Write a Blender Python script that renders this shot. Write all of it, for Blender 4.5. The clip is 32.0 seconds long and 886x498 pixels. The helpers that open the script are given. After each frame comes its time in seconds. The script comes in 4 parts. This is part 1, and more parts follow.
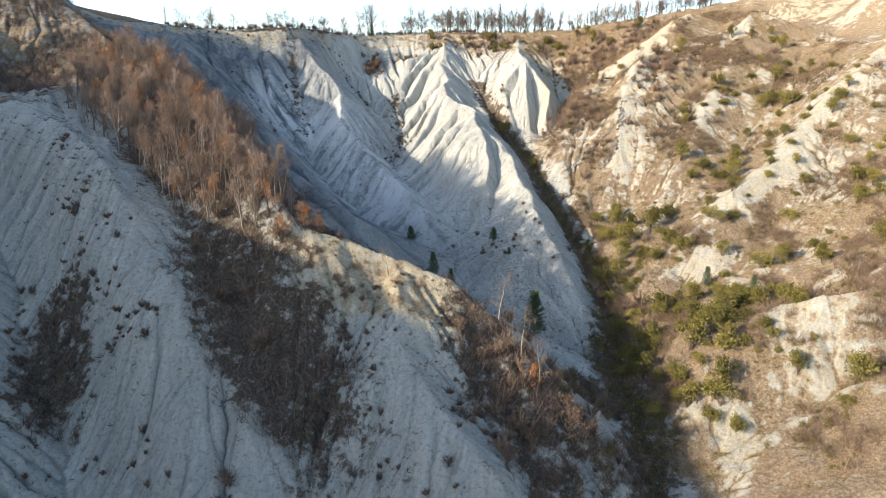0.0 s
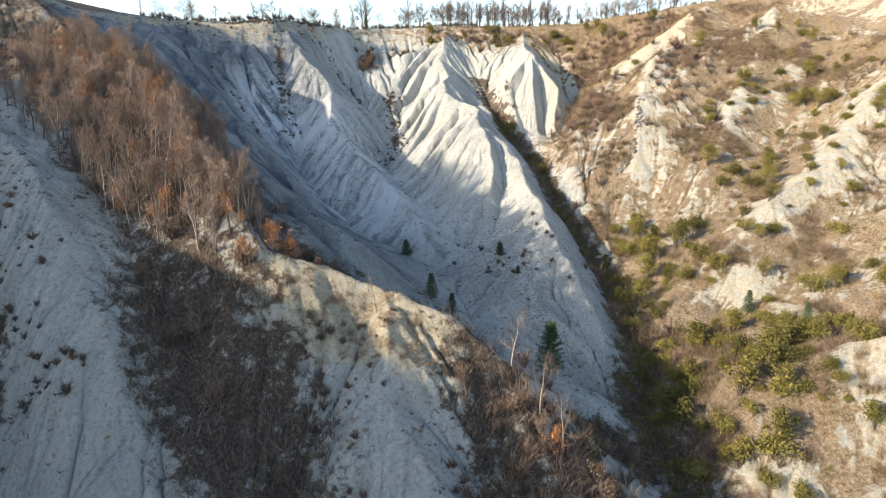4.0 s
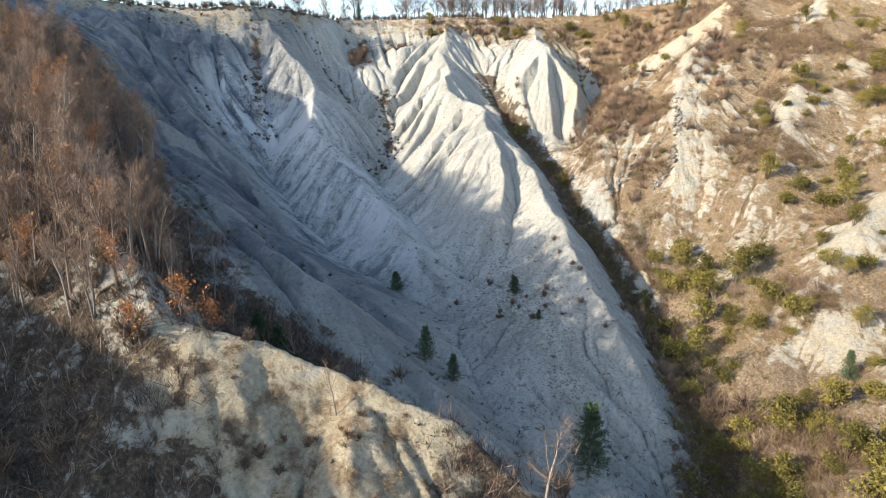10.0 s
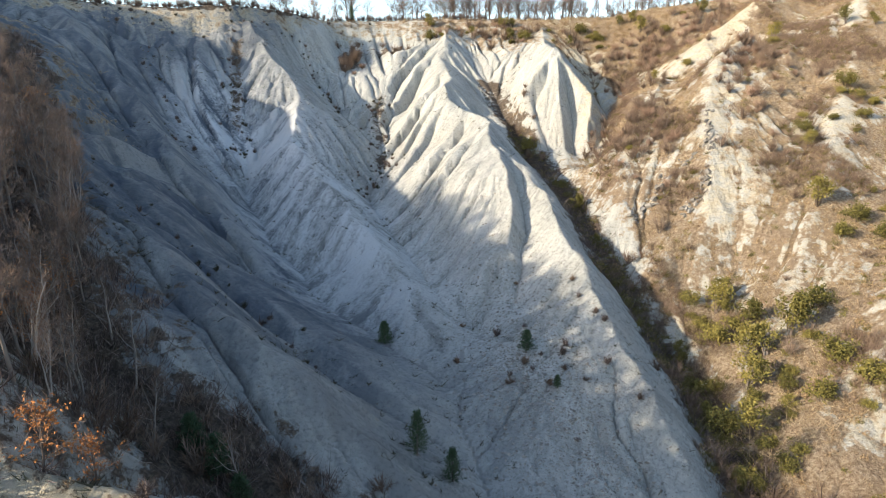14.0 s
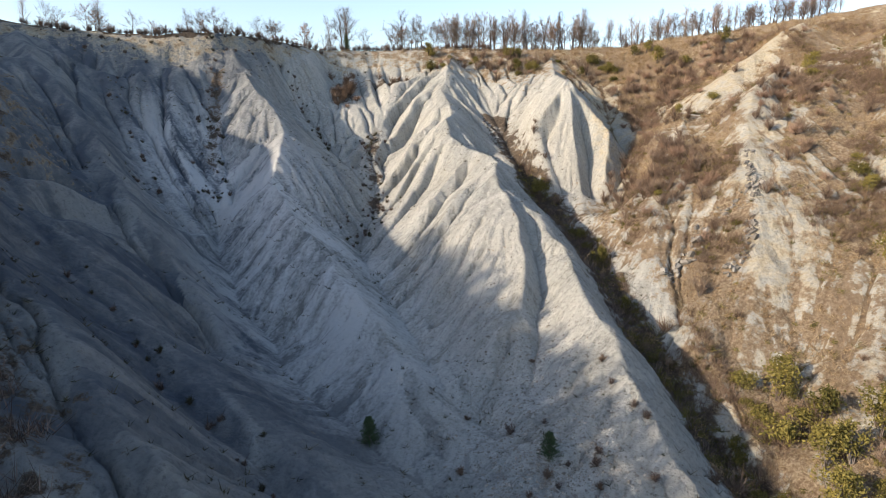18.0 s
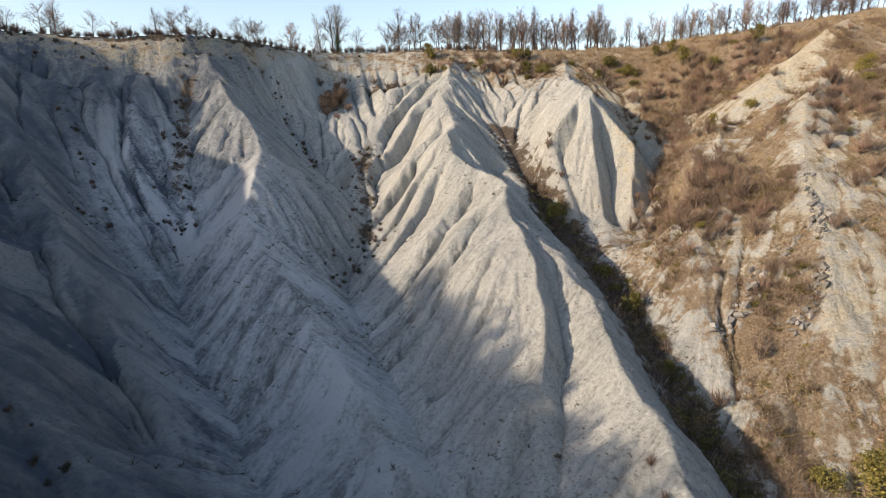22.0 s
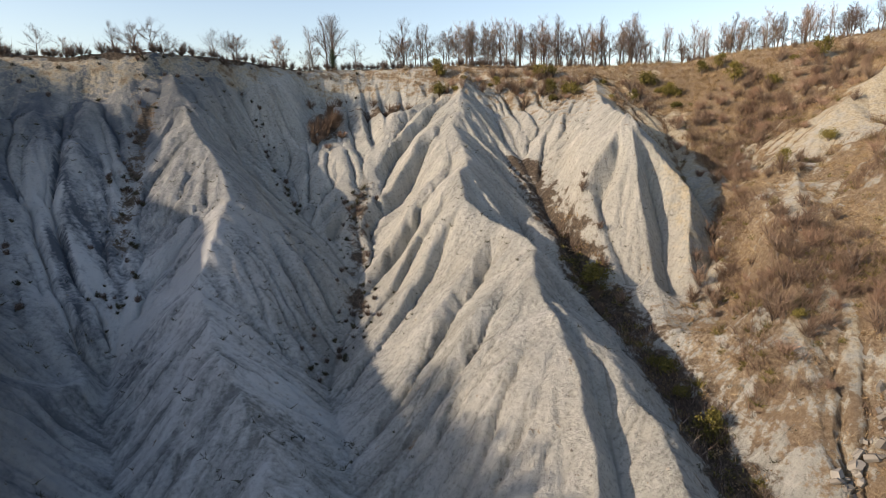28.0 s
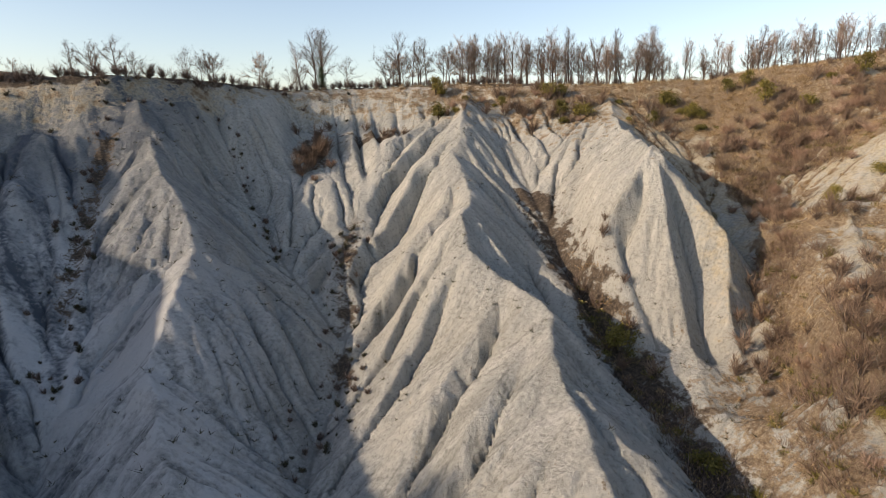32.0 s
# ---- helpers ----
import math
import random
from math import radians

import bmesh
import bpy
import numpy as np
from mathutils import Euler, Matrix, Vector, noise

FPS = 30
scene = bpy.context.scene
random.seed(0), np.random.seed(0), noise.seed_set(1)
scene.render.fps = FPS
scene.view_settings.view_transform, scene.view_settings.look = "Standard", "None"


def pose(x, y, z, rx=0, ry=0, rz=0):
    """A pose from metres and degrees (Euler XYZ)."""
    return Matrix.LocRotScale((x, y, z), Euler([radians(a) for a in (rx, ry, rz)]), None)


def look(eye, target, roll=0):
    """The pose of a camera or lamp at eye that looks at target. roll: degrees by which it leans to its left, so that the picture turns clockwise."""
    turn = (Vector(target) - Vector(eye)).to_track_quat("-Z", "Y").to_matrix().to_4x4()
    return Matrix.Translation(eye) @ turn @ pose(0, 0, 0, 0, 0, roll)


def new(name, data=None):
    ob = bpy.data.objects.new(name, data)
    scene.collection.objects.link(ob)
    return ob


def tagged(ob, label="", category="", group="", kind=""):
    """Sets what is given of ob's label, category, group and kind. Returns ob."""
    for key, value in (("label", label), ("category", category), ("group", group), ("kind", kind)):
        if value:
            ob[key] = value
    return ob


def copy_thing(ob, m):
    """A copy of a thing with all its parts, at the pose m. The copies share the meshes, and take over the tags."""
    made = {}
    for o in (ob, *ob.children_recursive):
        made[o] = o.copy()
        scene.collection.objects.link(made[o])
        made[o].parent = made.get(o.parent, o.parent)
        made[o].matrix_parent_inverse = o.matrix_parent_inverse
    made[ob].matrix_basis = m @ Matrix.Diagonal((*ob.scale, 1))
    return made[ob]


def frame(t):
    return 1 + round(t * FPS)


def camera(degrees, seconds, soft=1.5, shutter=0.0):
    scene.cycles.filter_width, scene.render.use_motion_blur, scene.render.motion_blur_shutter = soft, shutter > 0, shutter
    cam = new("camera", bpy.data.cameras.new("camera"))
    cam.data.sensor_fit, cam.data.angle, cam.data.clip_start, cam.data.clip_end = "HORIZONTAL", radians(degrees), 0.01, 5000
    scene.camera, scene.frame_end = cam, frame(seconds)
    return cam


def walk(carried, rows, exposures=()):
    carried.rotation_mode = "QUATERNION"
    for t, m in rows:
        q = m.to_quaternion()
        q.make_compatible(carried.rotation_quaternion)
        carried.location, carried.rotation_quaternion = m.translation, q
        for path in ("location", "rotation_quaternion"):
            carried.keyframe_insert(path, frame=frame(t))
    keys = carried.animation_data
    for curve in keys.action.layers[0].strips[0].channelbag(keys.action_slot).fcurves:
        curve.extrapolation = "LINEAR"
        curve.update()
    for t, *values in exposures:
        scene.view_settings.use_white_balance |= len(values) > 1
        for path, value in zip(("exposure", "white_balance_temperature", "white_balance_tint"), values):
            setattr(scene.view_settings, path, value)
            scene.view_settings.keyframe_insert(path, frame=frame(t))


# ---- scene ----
# ---- camera: a drone that flies up the valley and climbs towards the rim ----
cam = camera(71.00, 32.0, 0.9)
PATH = [
    (0, (0.00, 0.00, 40.00), (-0.17, 97.06, 15.93), -0.33),
    (1, (-0.03, 3.68, 39.92), (-0.11, 100.73, 15.78), -0.35),
    (2, (0.01, 7.46, 39.81), (-0.10, 104.50, 15.66), -0.34),
    (3, (-0.04, 11.29, 39.67), (-0.11, 108.32, 15.50), -0.28),
    (6, (-0.30, 23.10, 39.05), (-0.13, 120.17, 15.02), -0.18),
    (7, (-0.20, 26.85, 38.81), (-0.12, 123.94, 14.83), -0.08),
    (8, (-0.05, 30.72, 38.54), (-0.10, 127.81, 14.60), -0.02),
    (9, (0.07, 34.76, 38.29), (-0.14, 131.89, 14.46), 0.04),
    (10, (0.16, 38.99, 38.33), (-0.05, 136.14, 14.61), 0.05),
    (11, (0.20, 43.05, 38.62), (0.02, 140.18, 14.83), 0.08),
    (12, (0.16, 46.97, 39.04), (-0.03, 144.09, 15.23), 0.06),
    (13, (0.17, 50.82, 39.51), (0.03, 147.97, 15.80), 0.12),
    (14, (0.41, 54.50, 39.94), (0.15, 151.72, 16.52), 0.20),
    (17, (0.48, 65.84, 40.40), (0.06, 164.04, 21.53), 0.42),
    (18, (0.39, 69.84, 40.94), (-0.04, 168.07, 22.18), 0.39),
    (19, (0.38, 73.88, 41.63), (-0.16, 172.12, 22.94), 0.36),
    (20, (0.43, 77.97, 42.37), (-0.30, 176.20, 23.69), 0.24),
    (21, (0.48, 81.98, 43.22), (-0.37, 180.11, 24.01), 0.13),
    (22, (0.48, 85.83, 44.17), (-0.42, 183.93, 24.81), 0.09),
    (23, (0.46, 89.47, 45.13), (-0.81, 187.58, 25.82), 0.06),
    (24, (0.44, 93.00, 46.04), (-1.15, 191.11, 26.77), 0.01),
    (25, (0.43, 96.52, 46.73), (-1.48, 194.65, 27.58), 0.03),
    (28, (0.33, 106.91, 48.91), (-2.26, 205.12, 30.22), 0.05),
    (29, (0.52, 110.17, 49.88), (-2.33, 208.36, 31.17), 0.01),
    (30, (0.57, 113.21, 50.93), (-2.41, 211.40, 32.20), -0.01),
    (31, (0.39, 116.20, 52.00), (-2.51, 214.42, 33.46), -0.02),
    (32, (0.10, 119.29, 53.05), (-2.61, 217.56, 34.73), -0.12),
]
walk(cam, [(t, look(eye, target, roll)) for t, eye, target, roll in PATH], [(0, 1.8, 6450, 11), (8, 1.86, 6450, 11), (14, 1.86, 6450, 11), (17, 1.5, 6500, 14), (22, 1.22, 6700, 16), (32, 0.97, 6950, 18)])

# ---- light: a low winter sun from the left, blue sky ----
SUN_EL, SUN_AZ = 21.3, -115.0          # degrees; azimuth from +y, to the right
sun_from = Vector((math.sin(radians(SUN_AZ)) * math.cos(radians(SUN_EL)), math.cos(radians(SUN_AZ)) * math.cos(radians(SUN_EL)), math.sin(radians(SUN_EL))))
world = bpy.data.worlds.new("sky")
scene.world = world
world.use_nodes = True
wn = world.node_tree.nodes
sky = wn.new("ShaderNodeTexSky")
sky.sky_type, sky.sun_disc = "NISHITA", False
sky.sun_elevation, sky.sun_rotation = radians(SUN_EL), radians(SUN_AZ)
sky.air_density, sky.dust_density, sky.ozone_density = 1.0, 0.9, 1.0
world.node_tree.links.new(sky.outputs[0], wn["Background"].inputs[0])
wn["Background"].inputs[1].default_value = 0.108
sun = new("sun", bpy.data.lights.new("sun", "SUN"))
sun.data.energy, sun.data.angle, sun.data.color = 2.9, radians(0.6), (1.0, 0.86, 0.67)
sun.matrix_world = look(sun_from * 400, (0, 0, 0))

# ---- materials ----
def material(name, rough=0.9):
    m = bpy.data.materials.new(name)
    m.use_nodes = True
    b = m.node_tree.nodes["Principled BSDF"]
    b.inputs["Roughness"].default_value = rough
    b.inputs["Specular IOR Level"].default_value = 0.15
    return m, m.node_tree.nodes, m.node_tree.links, b


def ramp(nodes, links, source, stops):
    r = nodes.new("ShaderNodeValToRGB")
    while len(r.color_ramp.elements) < len(stops):
        r.color_ramp.elements.new(0.5)
    for e, (p, c) in zip(r.color_ramp.elements, stops):
        e.position, e.color = p, (*c, 1)
    links.new(source, r.inputs[0])
    return r.outputs[0]


def noise_tex(nodes, links, vec, scale, detail=6, rough=0.6, lac=2.0):
    n = nodes.new("ShaderNodeTexNoise")
    n.inputs["Scale"].default_value, n.inputs["Detail"].default_value = scale, detail
    n.inputs["Roughness"].default_value, n.inputs["Lacunarity"].default_value = rough, lac
    if vec:
        links.new(vec, n.inputs["Vector"])
    return n.outputs["Fac"]


def mixed(nodes, links, fac, a, b, blend="MIX"):
    m = nodes.new("ShaderNodeMix")
    m.data_type, m.blend_type = "RGBA", blend
    for value, socket in ((fac, m.inputs[0]), (a, m.inputs[6]), (b, m.inputs[7])):
        if isinstance(value, (int, float)):
            socket.default_value = value
        elif isinstance(value, tuple):
            socket.default_value = (*value, 1)
        else:
            links.new(value, socket)
    return m.outputs[2]


def maths(nodes, links, op, a, b=0.0, clamp=False):
    m = nodes.new("ShaderNodeMath")
    m.operation, m.use_clamp = op, clamp
    for value, socket in ((a, m.inputs[0]), (b, m.inputs[1])):
        if isinstance(value, (int, float)):
            socket.default_value = value
        else:
            links.new(value, socket)
    return m.outputs[0]


def attr(nodes, name):
    a = nodes.new("ShaderNodeAttribute")
    a.attribute_name = name
    return a.outputs["Fac"]


def ground_material():
    """Grey marl with rills down its flanks, yellowish weathered marl, dry grass and leaf litter, by the plan's cover maps."""
    m, n, l, b = material("marl_and_grass", 0.95)
    pos = n.new("ShaderNodeNewGeometry").outputs["Position"]
    big = noise_tex(n, l, pos, 0.045, 5)
    mid = noise_tex(n, l, pos, 0.5, 7, 0.68)
    fine = noise_tex(n, l, pos, 2.6, 7, 0.72)
    grit = noise_tex(n, l, pos, 14.0, 4, 0.7)
    # streaks that run down the flanks
    rill = maths(n, l, "ADD", maths(n, l, "MULTIPLY", attr(n, "rill"), 0.16), maths(n, l, "ADD", maths(n, l, "MULTIPLY", maths(n, l, "SUBTRACT", fine, 0.5), 0.9), 0.5))
    streak = maths(n, l, "ADD", maths(n, l, "MULTIPLY", attr(n, "streak"), 0.16), maths(n, l, "ADD", maths(n, l, "MULTIPLY", maths(n, l, "SUBTRACT", mid, 0.5), 0.8), 0.5))
    clay = ramp(n, l, rill, [(0.12, (0.24, 0.243, 0.218)), (0.36, (0.40, 0.402, 0.358)), (0.62, (0.485, 0.482, 0.428)), (0.9, (0.60, 0.592, 0.535))])
    clay = mixed(n, l, ramp(n, l, streak, [(0.5, (0, 0, 0)), (0.85, (0.6, 0.6, 0.6))]), clay, (0.56, 0.55, 0.485))
    clay = mixed(n, l, ramp(n, l, streak, [(0.12, (0.65, 0.65, 0.65)), (0.42, (0, 0, 0))]), clay, (0.30, 0.298, 0.265))
    clay = mixed(n, l, ramp(n, l, big, [(0.35, (0, 0, 0)), (0.7, (0.4, 0.4, 0.4))]), clay, (0.46, 0.425, 0.35))
    clay = mixed(n, l, ramp(n, l, maths(n, l, "ADD", maths(n, l, "MULTIPLY", fine, 0.75), maths(n, l, "MULTIPLY", grit, 0.25)), [(0.36, (0.75, 0.75, 0.75)), (0.48, (0, 0, 0))]), clay, (0.21, 0.20, 0.175))
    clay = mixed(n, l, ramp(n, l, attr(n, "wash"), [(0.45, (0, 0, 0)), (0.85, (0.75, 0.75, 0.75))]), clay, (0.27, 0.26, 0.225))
    # blue-grey shade of the left flanks, painted into the clay colour
    clay = mixed(n, l, maths(n, l, "MULTIPLY", attr(n, "shade_tint"), ramp(n, l, streak, [(0.3, (1.0, 1.0, 1.0)), (0.8, (0.5, 0.5, 0.5))])), clay, (0.098, 0.116, 0.137))
    crusted = maths(n, l, "ADD", maths(n, l, "MULTIPLY", streak, 0.8), maths(n, l, "ADD", maths(n, l, "MULTIPLY", rill, 0.5), maths(n, l, "MULTIPLY", big, 0.5)))
    clay = mixed(n, l, maths(n, l, "MULTIPLY", attr(n, "crust"), ramp(n, l, crusted, [(0.66, (0, 0, 0)), (1.1, (0.85, 0.85, 0.85))])), clay, (0.66, 0.67, 0.65))
    pale = ramp(n, l, fine, [(0.3, (0.28, 0.235, 0.16)), (0.5, (0.47, 0.41, 0.29)), (0.7, (0.60, 0.55, 0.43))])
    grass = ramp(n, l, fine, [(0.28, (0.09, 0.058, 0.03)), (0.44, (0.21, 0.15, 0.095)), (0.6, (0.40, 0.325, 0.22)), (0.76, (0.56, 0.49, 0.37))])
    grass = mixed(n, l, ramp(n, l, big, [(0.4, (0, 0, 0)), (0.65, (0.7, 0.7, 0.7))]), grass, (0.22, 0.16, 0.105))
    litter = ramp(n, l, fine, [(0.3, (0.035, 0.028, 0.022)), (0.5, (0.10, 0.077, 0.056)), (0.7, (0.24, 0.19, 0.135))])
    rag = maths(n, l, "ADD", maths(n, l, "MULTIPLY", maths(n, l, "SUBTRACT", mid, 0.5), 2.4), maths(n, l, "MULTIPLY", maths(n, l, "SUBTRACT", fine, 0.5), 1.1))

    def edge(name, width, soft):
        return ramp(n, l, maths(n, l, "ADD", attr(n, name), maths(n, l, "MULTIPLY", rag, width)), [(0.5 - soft, (0, 0, 0)), (0.5 + soft, (1, 1, 1))])

    col = mixed(n, l, edge("pale", 0.8, 0.2), clay, pale)
    col = mixed(n, l, edge("grass", 1.0, 0.1), col, grass)
    col = mixed(n, l, edge("litter", 0.9, 0.1), col, litter)
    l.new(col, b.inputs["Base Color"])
    bump = n.new("ShaderNodeBump")
    bump.inputs["Strength"].default_value, bump.inputs["Distance"].default_value = 1.0, 0.5
    height = maths(n, l, "ADD", maths(n, l, "MULTIPLY", rill, 0.35), maths(n, l, "ADD", maths(n, l, "MULTIPLY", fine, 0.8), maths(n, l, "MULTIPLY", grit, 0.35)))
    l.new(height, bump.inputs["Height"])
    l.new(bump.outputs[0], b.inputs["Normal"])
    return m


GROUND = ground_material()


def plant_material(name, stops, rough=0.85, scale=1.2, spread=0.5):
    """A plant's surface: colours by noise over it and by the single plant."""
    m, n, l, b = material(name, rough)
    info = n.new("ShaderNodeObjectInfo").outputs["Random"]
    isle = n.new("ShaderNodeNewGeometry").outputs["Random Per Island"]
    own = maths(n, l, "ADD", maths(n, l, "MULTIPLY", isle, 1 - spread), maths(n, l, "MULTIPLY", info, spread))
    l.new(ramp(n, l, own, stops), b.inputs["Base Color"])
    return m


BARK = plant_material("bark", [(0.0, (0.06, 0.045, 0.035)), (0.6, (0.12, 0.095, 0.078)), (1.0, (0.24, 0.21, 0.18))], spread=0.8)
PALEBARK = plant_material("pale_bark", [(0.0, (0.11, 0.092, 0.078)), (0.6, (0.19, 0.165, 0.14)), (1.0, (0.32, 0.285, 0.25))], spread=0.8)
TWIG = plant_material("bare_twigs", [(0.0, (0.09, 0.06, 0.042)), (0.6, (0.18, 0.125, 0.088)), (1.0, (0.31, 0.23, 0.165))], spread=0.4)
REDTWIG = plant_material("reddish_twigs", [(0.0, (0.15, 0.092, 0.062)), (0.6, (0.30, 0.20, 0.14)), (1.0, (0.45, 0.33, 0.25))], spread=0.5)
WOODTWIG = plant_material("brown_twigs", [(0.0, (0.12, 0.08, 0.055)), (0.6, (0.25, 0.17, 0.122)), (1.0, (0.40, 0.30, 0.23))], spread=0.5)
RIMTWIG = plant_material("dark_twigs", [(0.0, (0.05, 0.036, 0.028)), (0.6, (0.11, 0.08, 0.06)), (1.0, (0.21, 0.155, 0.12))], spread=0.5)
RUSSET = plant_material("dry_oak_leaves", [(0.0, (0.20, 0.075, 0.03)), (0.5, (0.36, 0.15, 0.05)), (1.0, (0.50, 0.25, 0.09))], spread=0.4)
JUNIPER = plant_material("juniper_leaves", [(0.0, (0.04, 0.042, 0.012)), (0.5, (0.13, 0.112, 0.03)), (1.0, (0.27, 0.22, 0.06))], spread=0.45)
PINE = plant_material("pine_needles", [(0.0, (0.03, 0.05, 0.025)), (0.6, (0.06, 0.095, 0.045)), (1.0, (0.12, 0.15, 0.07))], spread=0.3)
SCRUBLEAF = plant_material("dry_scrub_leaves", [(0.0, (0.12, 0.078, 0.042)), (0.5, (0.25, 0.17, 0.092)), (1.0, (0.40, 0.29, 0.165))], spread=0.0)
OLIVE = plant_material("olive_scrub_leaves", [(0.0, (0.05, 0.05, 0.016)), (0.5, (0.13, 0.115, 0.035)), (1.0, (0.26, 0.21, 0.07))], spread=0.0)
STRAW = plant_material("dry_grass_blades", [(0.0, (0.18, 0.12, 0.065)), (0.5, (0.33, 0.24, 0.14)), (1.0, (0.47, 0.38, 0.24))], spread=0.0)
BRUSH = plant_material("brushwood_twigs", [(0.0, (0.05, 0.036, 0.03)), (0.6, (0.13, 0.095, 0.078)), (1.0, (0.28, 0.22, 0.18))], spread=0.0)
TUFT = plant_material("dark_tufts", [(0.0, (0.03, 0.03, 0.02)), (0.6, (0.07, 0.065, 0.04)), (1.0, (0.14, 0.125, 0.07))], spread=0.0)
LEDGE = plant_material("grey_marlstone", [(0.0, (0.11, 0.10, 0.085)), (0.5, (0.20, 0.185, 0.16)), (1.0, (0.33, 0.31, 0.27))], rough=0.95, spread=0.6)
STONE = plant_material("pale_marlstone", [(0.0, (0.15, 0.13, 0.105)), (0.5, (0.27, 0.245, 0.205)), (1.0, (0.40, 0.37, 0.32))], rough=0.95, spread=0.3)

# ---- the land: crest lines and gully lines, with straight flanks between them, and ribs and rills down the flanks ----
LATTICE = np.random.default_rng(7).random((6, 256, 256))


def vnoise(x, y, k=0):
    """Smooth value noise, 0 to 1."""
    xi, yi = np.floor(x).astype(int), np.floor(y).astype(int)
    fx, fy = x - xi, y - yi
    fx, fy = fx * fx * (3 - 2 * fx), fy * fy * (3 - 2 * fy)
    t = LATTICE[k % 6]
    a, b = t[xi & 255, yi & 255], t[(xi + 1) & 255, yi & 255]
    c, d = t[xi & 255, (yi + 1) & 255], t[(xi + 1) & 255, (yi + 1) & 255]
    return (a + (b - a) * fx) * (1 - fy) + (c + (d - c) * fx) * fy


def fbm(x, y, k=0, octaves=4):
    out, amp, tot = 0, 1.0, 0
    for i in range(octaves):
        out, tot = out + amp * vnoise(x * 2**i + 17.3 * i, y * 2**i - 9.1 * i, k + i), tot + amp
        amp *= 0.5
    return out / tot


def line_field(X, Y, points):
    """For every place: the distance to a line, how far along it lies, the line's height there and the side it is on."""
    best = np.full(X.shape, 1e9)
    S, Z, SIDE = (np.zeros(X.shape) for _ in range(3))
    run = 0.0
    for (ax, ay, az), (bx, by, bz) in zip(points[:-1], points[1:]):
        dx, dy = bx - ax, by - ay
        length = math.hypot(dx, dy)
        u = np.clip(((X - ax) * dx + (Y - ay) * dy) / length**2, 0, 1)
        d = np.hypot(X - ax - u * dx, Y - ay - u * dy)
        near = d < best
        best = np.where(near, d, best)
        S = np.where(near, run + u * length, S)
        Z = np.where(near, az + u * (bz - az), Z)
        SIDE = np.where(near, dx * (Y - ay) - dy * (X - ax), SIDE)
        run += length
    return best, S, Z, SIDE


